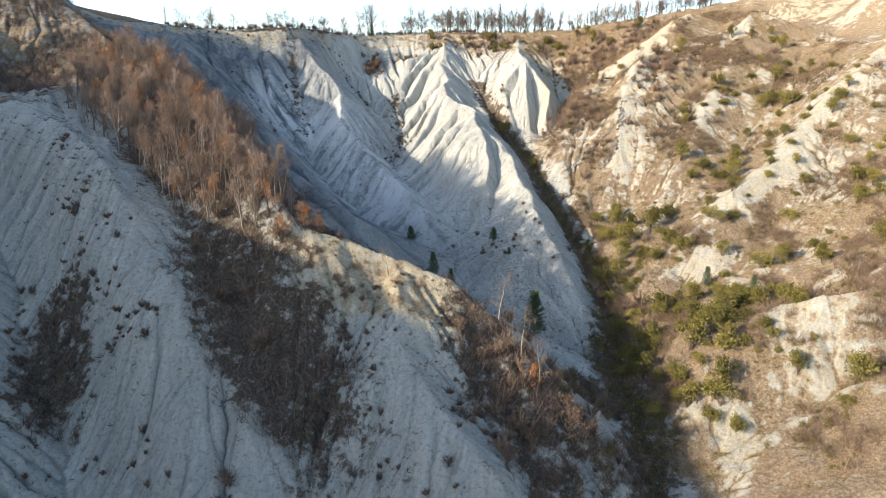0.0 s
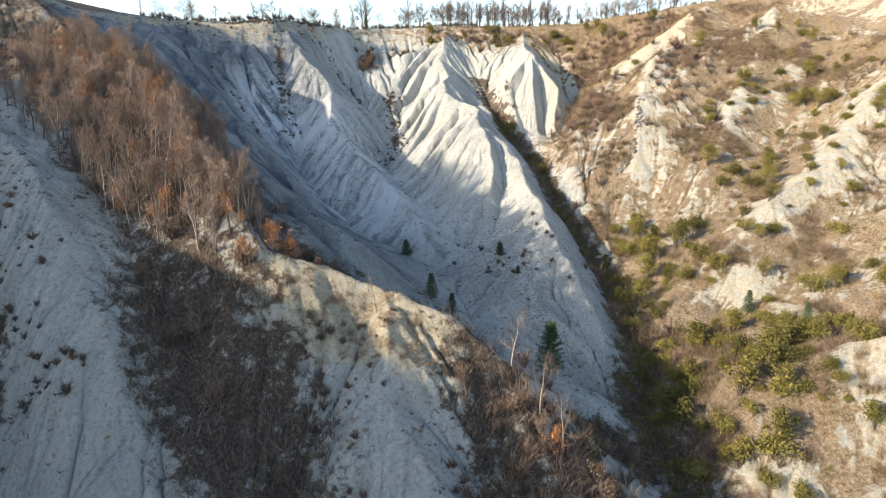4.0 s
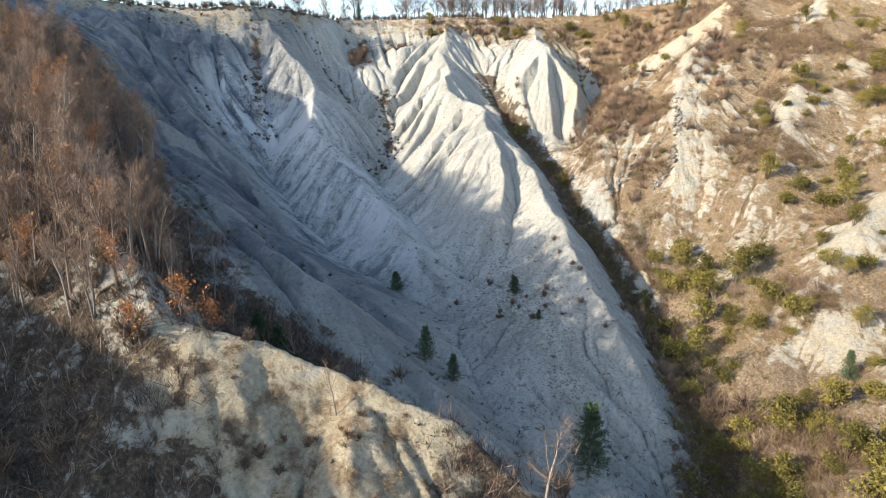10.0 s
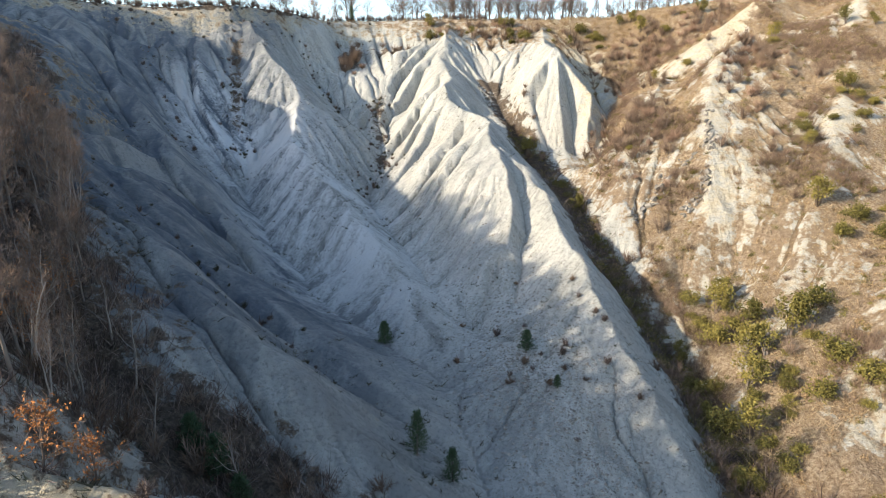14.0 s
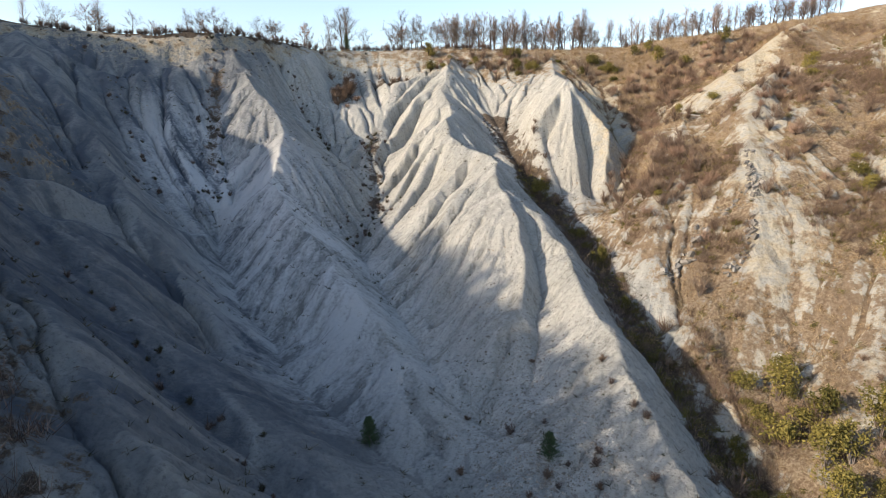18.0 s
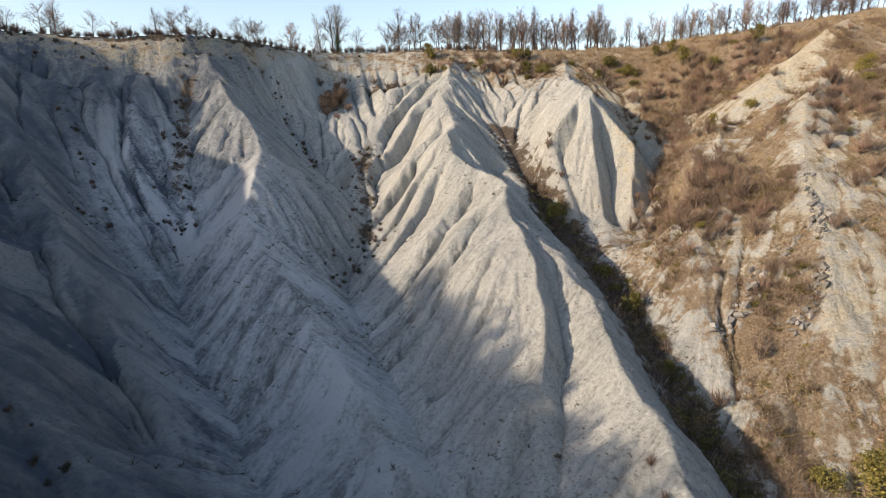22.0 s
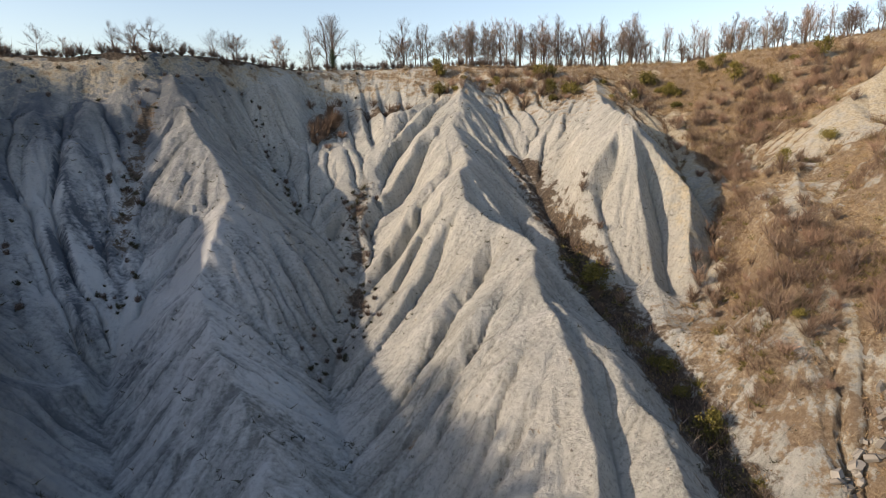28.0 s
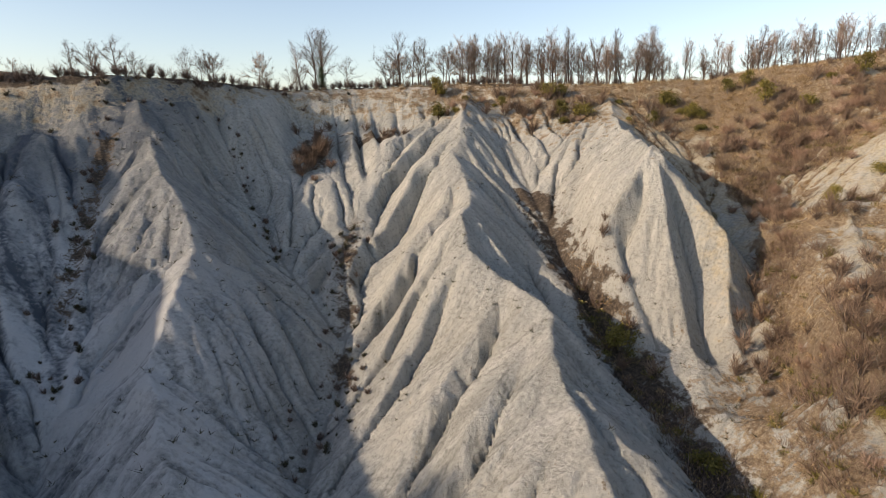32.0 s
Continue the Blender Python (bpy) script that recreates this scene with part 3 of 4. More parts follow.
STEP = 0.28
GX, GY = spaced(-104, 120, STEP, 2500), spaced(42, 250, STEP, 2500)
XX, YY = np.meshgrid(GX, GY, indexing="ij")
HH, WHICH, NEAR_C, NEAR_G, BACK = land(XX, YY)
FINE = np.ix_(np.flatnonzero((GX >= -104) & (GX <= 120.3)), np.flatnonzero((GY >= 42) & (GY <= 250.5)))
WHICH[FINE] = run_up(HH[FINE], STEP, NEAR_C[FINE], WHICH[FINE])
HH = ribbed(XX, YY, HH, NEAR_C, NEAR_G, down_lines(XX, YY, WHICH), WHICH, BACK, seams(WHICH))
WASH, RILL, STREAK = np.zeros(HH.shape), np.zeros(HH.shape), np.zeros(HH.shape)
SOFT = 0.011 * np.clip(NEAR_G / 2.5, 0.05, 1) * np.clip((-BACK - 2) / 9, 0, 1) * np.interp(XX, [24, 40], [1.0, 0.4])
HH[FINE], WATER = rained(HH[FINE], STEP, SOFT[FINE])
GRAIN = np.random.default_rng(5)
RILL[FINE] = combed(HH[FINE], GRAIN.random(HH[FINE].shape).astype(np.float32), 26)
STREAK[FINE] = combed(HH[FINE], vnoise(XX[FINE] * 0.9, YY[FINE] * 0.9, 2).astype(np.float32), 60)
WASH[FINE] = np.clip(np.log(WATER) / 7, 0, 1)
HH = HH + (0.05 * RILL + 0.05 * STREAK) * np.clip(-BACK / 3, 0, 1) * np.interp(XX, [24, 36], [1, 0.6])
COVER = covers(XX, YY, HH, NEAR_C, NEAR_G, BACK)


def cell(x, y):
    i, j = min(max(int(np.searchsorted(GX, x)) - 1, 0), len(GX) - 2), min(max(int(np.searchsorted(GY, y)) - 1, 0), len(GY) - 2)
    return i, j, (x - GX[i]) / (GX[i + 1] - GX[i]), (y - GY[j]) / (GY[j + 1] - GY[j])


def ground_z(x, y):
    """The ground's height at a place, from the sheet itself."""
    i, j, u, v = cell(x, y)
    return float((HH[i, j] * (1 - u) + HH[i + 1, j] * u) * (1 - v) + (HH[i, j + 1] * (1 - u) + HH[i + 1, j + 1] * u) * v)


def sheet_mesh():
    nx, ny = XX.shape
    me = bpy.data.meshes.new("ground")
    me.vertices.add(nx * ny)
    me.vertices.foreach_set("co", np.stack([XX, YY, HH], -1).astype(np.float32).ravel())
    a = (np.arange(nx - 1)[:, None] * ny + np.arange(ny - 1)[None]).ravel()
    quads = np.stack([a, a + ny, a + ny + 1, a + 1], -1).astype(np.int32)
    me.loops.add(quads.size)
    me.loops.foreach_set("vertex_index", quads.ravel())
    me.polygons.add(len(quads))
    me.polygons.foreach_set("loop_start", np.arange(0, quads.size, 4, dtype=np.int32))
    me.polygons.foreach_set("use_smooth", np.ones(len(quads), dtype=bool))
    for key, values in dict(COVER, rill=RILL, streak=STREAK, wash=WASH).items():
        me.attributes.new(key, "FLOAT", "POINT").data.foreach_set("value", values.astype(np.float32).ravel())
    me.update(calc_edges=True)
    me.materials.append(GROUND)
    return me


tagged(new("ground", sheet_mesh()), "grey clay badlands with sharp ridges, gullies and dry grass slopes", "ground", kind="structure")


# ---- plants ----
def unit(v):
    return v / (np.linalg.norm(v) + 1e-9)


class Shape:
    """Vertices and faces that are gathered into one mesh."""

    def __init__(self):
        self.v, self.f, self.n = [], [], 0

    def tube(self, points, radii, sides=5):
        points = np.asarray(points, float)
        for i, (p, r) in enumerate(zip(points, radii)):
            t = unit(points[min(i + 1, len(points) - 1)] - points[max(i - 1, 0)])
            a = unit(np.cross(t, (0.31, 0.9, 0.2)))
            b = np.cross(t, a)
            ang = np.arange(sides) * 2 * math.pi / sides
            self.v.append(p + r * (np.cos(ang)[:, None] * a + np.sin(ang)[:, None] * b))
            if i:
                o = self.n + (i - 1) * sides
                self.f += [(o + k, o + (k + 1) % sides, o + sides + (k + 1) % sides, o + sides + k) for k in range(sides)]
        self.n += len(points) * sides

    def blades(self, base, way, width, r):
        """Thin triangles from base along way."""
        k = len(base)
        side = np.cross(way, r.normal(size=(k, 3)))
        side = side / (np.linalg.norm(side, axis=1, keepdims=True) + 1e-9) * np.reshape(width, (-1, 1))
        self.v.append(np.stack([base - side, base + side, base + way], 1).reshape(-1, 3))
        self.f += [(self.n + 3 * i, self.n + 3 * i + 1, self.n + 3 * i + 2) for i in range(k)]
        self.n += 3 * k

    def leaves(self, at, size, r):
        """Small bent leaves, each two triangles, turned any way."""
        k = len(at)
        a, b = r.normal(size=(k, 3)), r.normal(size=(k, 3))
        a = a / np.linalg.norm(a, axis=1, keepdims=True)
        b = np.cross(a, b)
        b = b / np.linalg.norm(b, axis=1, keepdims=True)
        s = (size * (0.6 + 0.8 * r.random(k)))[:, None]
        c = np.cross(a, b) * s * 0.25
        self.v.append(np.stack([at - a * s, at + b * s * 0.55 + c, at + a * s, at - b * s * 0.55 + c], 1).reshape(-1, 3))
        for i in range(k):
            o = self.n + 4 * i
            self.f += [(o, o + 1, o + 2), (o, o + 2, o + 3)]
        self.n += 4 * k

    def mesh(self, name, mat, smooth=False):
        me = bpy.data.meshes.new(name)
        me.from_pydata(np.concatenate(self.v).tolist() if self.v else [], [], self.f)
        me.materials.append(mat)
        if smooth:
            me.polygons.foreach_set("use_smooth", np.ones(len(me.polygons), dtype=bool))
        return me


def part(name, me, parent, label=""):
    ob = new(name, me)
    ob.parent = parent
    return tagged(ob, label)


def branchy(r, height, spread, stems=1, split=False, clear=0.3, limbs=12, leafy=0, twigs=14, up=0.6, fine=1.0):
    """A bare broadleaf tree: stems, limbs that fork, fine twigs, and what dry leaves are left."""
    wood, crown, russet, forks = Shape(), Shape(), Shape(), []
    for s in range(stems):
        lean = r.normal(size=2) * (0.05 if stems == 1 else 0.16)
        h = height * (1 if s == 0 else 0.7 + 0.25 * r.random())
        k = 7
        t = np.linspace(0, 1, k)
        bend = np.cumsum(r.normal(size=(k, 2)) * 0.018 * h, 0)
        pts = np.stack([lean[0] * h * t + bend[:, 0] * t, lean[1] * h * t + bend[:, 1] * t, t * h * 0.93 - 0.3 * (t == 0)], 1)
        rad = (0.011 * h + 0.03) * (1 - 0.9 * t) + 0.012
        wood.tube(pts, rad, 6)
        for i in range(max(3, limbs // stems)):
            u = clear + (0.97 - clear) * (i + r.random()) / max(3, limbs // stems)
            at = np.array([np.interp(u, t, pts[:, c]) for c in range(3)])
            az = r.random() * 6.283
            long = spread * (1.15 - 0.75 * u) * (0.7 + 0.6 * r.random())
            el = up + 0.5 * u + 0.2 * r.normal()
            way = np.array([math.cos(az) * math.cos(el), math.sin(az) * math.cos(el), math.sin(el)])
            limb = [at]
            for j in range(3):
                way = unit(way + r.normal(size=3) * 0.22 + (0, 0, 0.12))
                limb.append(limb[-1] + way * long / 3)
            fork = Shape() if split else wood
            forks.append(fork)
            r0 = 0.55 * float(np.interp(u, t, rad))
            fork.tube(limb, [r0, r0 * 0.7, r0 * 0.45, r0 * 0.2], 4)
            ends = []
            for j in range(5):
                q = 0.35 + 0.65 * r.random()
                b = np.array([np.interp(q * 3, range(4), np.array(limb)[:, c]) for c in range(3)])
                w = unit(way + r.normal(size=3) * 0.65 + (0, 0, 0.2)) * long * (0.25 + 0.3 * r.random())
                fork.tube([b, b + w * 0.5 + r.normal(size=3) * 0.03, b + w], [r0 * 0.35, r0 * 0.25, r0 * 0.12], 3)
                ends += [b + w * x for x in (0.1, 0.4, 0.7, 1.0)] + [limb[1] + (limb[3] - limb[1]) * r.random()]
            ends = np.array(ends)
            count = int(twigs * (0.3 + 0.9 * long / spread))
            pick = ends[r.integers(0, len(ends), count)]
            w = unit(way)[None] * 0.5 + r.normal(size=(count, 3)) * 0.5 + (0, 0, 0.2)
            w = w / np.linalg.norm(w, axis=1, keepdims=True) * (height * 0.075 + 0.4) * fine * (0.6 + 0.9 * r.random((count, 1)))
            crown.blades(pick, w, 0.010 + 0.011 * r.random(count), r)
            if leafy:
                pick = ends[r.integers(0, len(ends), leafy)] + r.normal(size=(leafy, 3)) * 0.22
                russet.leaves(pick, np.full(leafy, 0.10), r)
    return wood, forks if split else [], crown, russet


def tree_kind(name, label, seed, group, twig=None, bark=None, **shape):
    """The first tree of a kind, which the others copy."""
    r = np.random.default_rng(seed)
    wood, forks, crown, russet = branchy(r, **shape)
    root = tagged(new(name), label, "tree", group)
    part("trunk", wood.mesh("trunk", bark or BARK, True), root)
    for fork in forks:
        part("limb", fork.mesh("limb", bark or BARK, True), root)
    tagged(part("crown", crown.mesh("crown", twig or TWIG), root), kind="stuff")
    if shape.get("leafy"):
        tagged(part("foliage", russet.mesh("foliage", RUSSET), root, "dry russet oak leaves"), kind="stuff")
    return root


def settle(kind, places, r, low=0.8, high=1.2, sink=0.1, tilt=3.0, used=None):
    """Stands copies of a pattern on the ground; the pattern itself takes the first place."""
    for x, y, *size in places:
        k = size[0] if size else low + (high - low) * r.random()
        m = pose(x, y, ground_z(x, y) - sink, r.normal() * tilt, r.normal() * tilt, r.random() * 360)
        m = m @ Matrix.Diagonal((k * (0.9 + 0.2 * r.random()), k * (0.9 + 0.2 * r.random()), k, 1))
        if not kind.get("placed"):
            kind.matrix_basis = m
            kind["placed"] = 1
        else:
            c = copy_thing(kind, pose(0, 0, 0))
            c.matrix_basis = m
    return kind


def inside(x, y, poly):
    hit = False
    for (ax, ay), (bx, by) in zip(poly, poly[1:] + poly[:1]):
        if (ay > y) != (by > y) and x < ax + (y - ay) / (by - ay) * (bx - ax):
            hit = not hit
    return hit


def scatter(r, poly, count, apart=0.0):
    xs, ys = [p[0] for p in poly], [p[1] for p in poly]
    out, tries = [], 0
    while len(out) < count and tries < count * 60:
        tries += 1
        x, y = r.uniform(min(xs), max(xs)), r.uniform(min(ys), max(ys))
        if inside(x, y, poly) and all((x - a) ** 2 + (y - b) ** 2 > apart * apart for a, b in out):
            out.append((x, y))
    return out


def shrub_kind(name, label, seed, group, leaf, stem=BARK, size=1.0, blobs=9, leaves=60, flat=0.7, twiggy=0):
    """A shrub of stems and many small leaves in uneven clumps."""
    r = np.random.default_rng(seed)
    stems, green = Shape(), Shape()
    for i in range(blobs):
        az, out = r.random() * 6.283, size * (0.15 + 0.6 * r.random())
        tip = np.array([math.cos(az) * out, math.sin(az) * out, size * flat * (0.5 + 0.9 * r.random())])
        stems.tube([(0.05 * tip[0], 0.05 * tip[1], -0.2), tip * (0.45, 0.45, 0.55), tip], [0.035, 0.025, 0.012], 4)
        if twiggy:
            b = tip * (0.3 + 0.7 * r.random((twiggy, 1)))
            w = unit(tip)[None] * 0.6 + r.normal(size=(twiggy, 3)) * 0.55 + (0, 0, 0.2)
            green.blades(b, w * size * 0.42 * (0.5 + r.random((twiggy, 1))), 0.012 + 0.014 * r.random(twiggy), r)
        if leaves:
            c = tip + r.normal(size=(leaves, 3)) * size * (0.20, 0.20, 0.17)
            c[:, 2] = np.maximum(c[:, 2], 0.05)
            green.leaves(c, np.full(leaves, 0.085 * size**0.5), r)
    root = tagged(new(name), label, "shrub", group)
    part("stem", stems.mesh("stem", stem, True), root)
    tagged(part("crown" if twiggy else "foliage", green.mesh("foliage", leaf), root), kind="stuff")
    return root


def pine_kind(name, label, seed, group, height=4.0, width=1.1):
    r = np.random.default_rng(seed)
    wood, limb, needle = Shape(), Shape(), Shape()
    wood.tube([(0, 0, -0.3), (0.03, 0, height * 0.5), (0, 0.03, height * 0.97)], [0.02 * height, 0.013 * height, 0.01], 6)
    rows = 13
    for i in range(rows):
        u = 0.08 + 0.9 * i / rows
        reach = width * (1 - u) ** 0.75 * (0.8 + 0.35 * r.random()) + 0.1
        for j in range(7):
            az = 6.283 * (j + r.random() * 0.8) / 7
            way = np.array([math.cos(az), math.sin(az), 0.25 + 0.35 * u])
            a = np.array([0, 0, u * height])
            e = a + way * reach * (0.75 + 0.4 * r.random())
            limb.tube([a, (a + e) / 2 + (0, 0, -0.04), e], [0.018, 0.012, 0.006], 3)
            k = 46
            q = 0.2 + 0.8 * r.random((k, 1))
            b = a + (e - a) * q + r.normal(size=(k, 3)) * 0.06
            w = way[None] * 0.4 + r.normal(size=(k, 3)) * 0.7 + (0, 0, 0.45)
            w = w / np.linalg.norm(w, axis=1, keepdims=True) * (0.14 + 0.14 * r.random((k, 1)))
            needle.blades(b, w, np.full(k, 0.022), r)
    root = tagged(new(name), label, "tree", group)
    part("trunk", wood.mesh("trunk", BARK, True), root)
    tagged(part("branchwork", limb.mesh("branchwork", BARK, True), root), kind="stuff")
    tagged(part("foliage", needle.mesh("foliage", PINE), root, "dark green pine needles"), kind="stuff")
    return root


def thicket(name, label, category, places, mat, r, tall, spread, count, width):
    """Growth that nobody could count: one mesh of thin blades in small clumps."""
    p = np.asarray(places)
    z = np.array([ground_z(x, y) for x, y in p[:, :2]])
    at = np.repeat(np.stack([p[:, 0], p[:, 1], z], 1), count, 0)
    k = len(at)
    scale = np.repeat(0.6 + 0.8 * r.random(len(p)), count)[:, None]
    base = at + r.normal(size=(k, 3)) * (spread * 0.4, spread * 0.4, 0.02) * scale
    way = r.normal(size=(k, 3)) * (spread, spread, tall * 0.3) * scale + np.array([0, 0, tall]) * scale
    g = Shape()
    g.blades(base - (0, 0, 0.05), way, width * (0.6 + 0.8 * r.random(k)), r)
    return tagged(new(name, g.mesh(name, mat)), label, category, kind="stuff")


def clumps(name, label, category, places, mat, r, size, count, leaf):
    """Low scrub that nobody could count: uneven domes of small leaves and twigs, in one mesh."""
    p = np.asarray(places)
    z = np.array([ground_z(x, y) for x, y in p[:, :2]])
    k = len(p) * count
    scale = np.repeat(size * (0.5 + 1.0 * r.random(len(p)) ** 1.5), count)[:, None]
    out = r.normal(size=(k, 3))
    out = out / np.linalg.norm(out, axis=1, keepdims=True) * (0.35 + 0.75 * r.random((k, 1)))
    out[:, 2] = np.abs(out[:, 2]) * 0.8
    g = Shape()
    at = np.repeat(np.stack([p[:, 0], p[:, 1], z], 1), count, 0)
    g.leaves(at + out * scale, np.full(k, leaf), r)
    foot = at[::2]
    g.blades(foot - (0, 0, 0.1), out[::2] * scale[::2] * 1.25 + (0, 0, 0.1), np.full(len(foot), 0.014), r)
    return tagged(new(name, g.mesh(name, mat)), label, category, kind="stuff")


rand = np.random.default_rng(21)
# trees along the rim
RIMG, WOODG, BUSHG, JUNG, PINEG = "trees along the rim", "trees of the hillside wood", "bare bushes on the slopes", "green bushes on the slopes", "young pines in the gully"
RIM_KINDS = [
    tree_kind("bare_tree", "bare grey broadleaf tree with forked limbs on the rim", 1, RIMG, RIMTWIG, height=7.5, spread=4.6, limbs=20, clear=0.22, twigs=50, up=0.3, fine=0.7),
    tree_kind("bare_tree", "tall bare tree with upright limbs on the rim", 2, RIMG, RIMTWIG, height=10.5, spread=4.0, limbs=24, clear=0.18, twigs=27, up=0.7, fine=0.7),
    tree_kind("oak_tree", "small oak with russet dry leaves on the rim", 3, RIMG, RIMTWIG, height=6.5, spread=3.8, limbs=18, clear=0.2, twigs=45, leafy=18, up=0.35, fine=0.7),
    tree_kind("bare_tree", "bare tree with several thin stems on the rim", 4, RIMG, RIMTWIG, height=8.5, spread=3.2, stems=2, limbs=22, clear=0.18, twigs=30, up=0.65, fine=0.7),
    tree_kind("bare_tree", "slim bare tree with a thin reddish crown on the rim", 5, RIMG, REDTWIG, height=10.0, spread=3.2, limbs=24, clear=0.18, twigs=30, up=0.75, fine=0.7),
    tree_kind("bare_tree", "low spreading dark bare tree on the rim", 6, RIMG, RIMTWIG, height=5.5, spread=4.2, stems=2, limbs=22, clear=0.12, twigs=60, up=0.3, fine=0.7),
]


def rim_at(x):
    return float(np.interp(x, [p[0] for p in RIM], [p[1] for p in RIM]))


for k, kind in enumerate(RIM_KINDS):
    spots = []
    for x in np.arange(-85, 105, 1.0):
        if rand.random() < ((0.14, 0.01, 0.08, 0.04, 0.02, 0.22)[k] if x < -32 else (0.12, 0.08, 0.06, 0.1, 0.1, 0.08)[k] if x < 0 else (0.26, 0.36, 0.16, 0.30, 0.50, 0.05)[k]):
            spots.append((x + rand.random(), rim_at(x) + (1.0 + 3 * rand.random() if x < 0 else 1.5 + 14 * rand.random() ** 2)))
    settle(kind, [(x, y, (0.45 if x < -30 else 0.72 if x < 40 else 0.5) + 0.35 * rand.random()) for x, y in spots], rand)
UNDER = shrub_kind("undergrowth_bush", "dark leafless bush under the rim trees", 60, "bushes along the rim", BRUSH, size=1.3, blobs=14, leaves=0, twiggy=34, flat=0.8)
settle(UNDER, [(x + rand.random(), rim_at(x) - 0.4 + 3 * rand.random()) for x in np.arange(-84, 12, 0.8)] + [(x, rim_at(x) + 1 + 8 * rand.random()) for x in np.arange(12, 95, 1.6)], rand, 0.5, 1.35)
# the wood on the front hill
WOOD = [(-22, 80), (-20, 84), (-22.5, 91), (-26.5, 98), (-31, 107), (-36, 118), (-44, 129), (-54, 138), (-64, 140), (-70, 124), (-65, 110), (-51, 97), (-41, 88), (-29, 82)]
WOOD_KINDS = [
    tree_kind("young_tree", "slender bare young tree in the hillside wood", 11, WOODG, WOODTWIG, PALEBARK, height=7.0, spread=2.5, limbs=20, clear=0.4, twigs=33, up=0.45, fine=0.6),
    tree_kind("young_tree", "bare young tree with two thin stems in the wood", 12, WOODG, WOODTWIG, PALEBARK, height=6.0, spread=2.3, stems=2, limbs=20, clear=0.4, twigs=31, up=0.45, fine=0.6),
    tree_kind("oak_tree", "young oak with clinging russet leaves in the wood", 13, WOODG, WOODTWIG, PALEBARK, height=5.5, spread=2.3, limbs=16, clear=0.15, twigs=28, leafy=34, up=0.4, fine=0.6),
    tree_kind("young_tree", "thin bare tree with a brown twiggy crown in the wood", 14, WOODG, REDTWIG, PALEBARK, height=7.6, spread=2.4, limbs=22, clear=0.45, twigs=33, up=0.5, fine=0.6),
    tree_kind("young_tree", "leaning bare tree with a thin grey-brown crown in the wood", 15, WOODG, TWIG, PALEBARK, height=6.6, spread=2.7, limbs=18, clear=0.25, twigs=33, up=0.35, fine=0.6),
]
places = scatter(rand, WOOD, 400, 1.05)
for k, kind in enumerate(WOOD_KINDS):
    share = [p for i, p in enumerate(places) if (i % 10 in ((0, 1, 2), (3, 4), (5,), (6, 7), (8, 9))[k])]
    settle(kind, share, rand, 0.65, 1.15)
# single trees on the front ridge
LONE = tree_kind("bare_tree", "pale bare tree with crooked limbs on the clay ridge", 31, "single trees on the ridge", TWIG, PALEBARK, height=6.0, spread=2.8, split=True, limbs=12, clear=0.2, twigs=14)
settle(LONE, [(7.0, 75.6, 1.0), (-7.2, 77.6, 0.6), (11.5, 69.5, 0.9), (9.5, 71.5, 1.0), (-25, 99, 0.9), (-19, 92, 0.8), (-8.5, 88, 0.8), (-22, 96, 1.1), (-13, 91, 0.9), (-28, 101, 1.0)], rand)
LONE_OAK = tree_kind("oak_tree", "low oak with orange dry leaves on the ridge", 32, "single oaks on the ridge", height=3.2, spread=1.9, split=True, limbs=14, clear=0.1, twigs=12, leafy=26)
settle(LONE_OAK, [(-18.5, 80.5, 1.0), (-20.5, 78.5, 0.9), (-16.5, 81.2, 0.8), (10.5, 68.5, 0.8)], rand)
# pines
PINES = [pine_kind("pine_tree", "young dark green pine on the grey clay", 41, PINEG, 4.2, 1.2), pine_kind("pine_tree", "small bushy dark pine on the grey clay", 42, PINEG, 3.0, 1.1)]
settle(PINES[0], [(14.2, 92.5, 1.85), (-1.9, 103, 1.0), (1.2, 101.5, 0.8), (46, 104, 0.9), (50, 96, 0.8), (-26, 239, 1.0)], rand, tilt=1)
settle(PINES[1], [(-6.8, 125.3, 1.0), (10, 122.2, 0.9), (-15, 92, 1.1), (-13, 90.5, 0.9), (-17, 93, 1.0), (12.4, 115.2, 0.5)], rand, tilt=1)
# green bushes
JUN = [
    shrub_kind("juniper_bush", "yellow-green juniper bush on the dry slope", 51, JUNG, JUNIPER, size=1.3, blobs=14, leaves=60),
    shrub_kind("juniper_bush", "low olive-green juniper bush on the slope", 52, JUNG, JUNIPER, size=1.0, blobs=9, leaves=80, flat=0.55),
    shrub_kind("juniper_bush", "tall green juniper bush beside the gully", 53, JUNG, JUNIPER, size=1.3, blobs=12, leaves=80, flat=1.3),
]
VALLEY_RIGHT = [(28, 74), (33, 88), (33, 100), (36, 112), (44, 124), (40, 134), (34, 138), (30, 128), (29, 110), (26, 92)]
HILL = [(34, 70), (60, 70), (75, 95), (92, 130), (104, 165), (100, 205), (80, 195), (62, 160), (46, 140), (40, 120), (34, 100)]
known = [(x, rim_at(x) - 3 - 9 * rand.random()) for x in rand.uniform(-12, 70, 30)] + [(52, 120), (35.3, 108.7), (38.2, 135.7), (33.3, 82), (50.5, 79.5), (19.7, 66.5), (35.4, 75), (32.7, 165), (23.8, 149), (22.6, 166), (22, 170), (23, 160), (18, 186), (21, 175), (60, 158), (61, 162), (63, 166), (71, 196), (73, 200), (69, 192), (47, 199), (56, 203.5), (51, 201)]
all_green = known + scatter(rand, VALLEY_RIGHT, 55, 1.2) + scatter(rand, HILL, 115, 2.2) + scatter(rand, [(30, 76), (46, 79), (50, 98), (41, 105), (32, 98)], 50, 1.1)
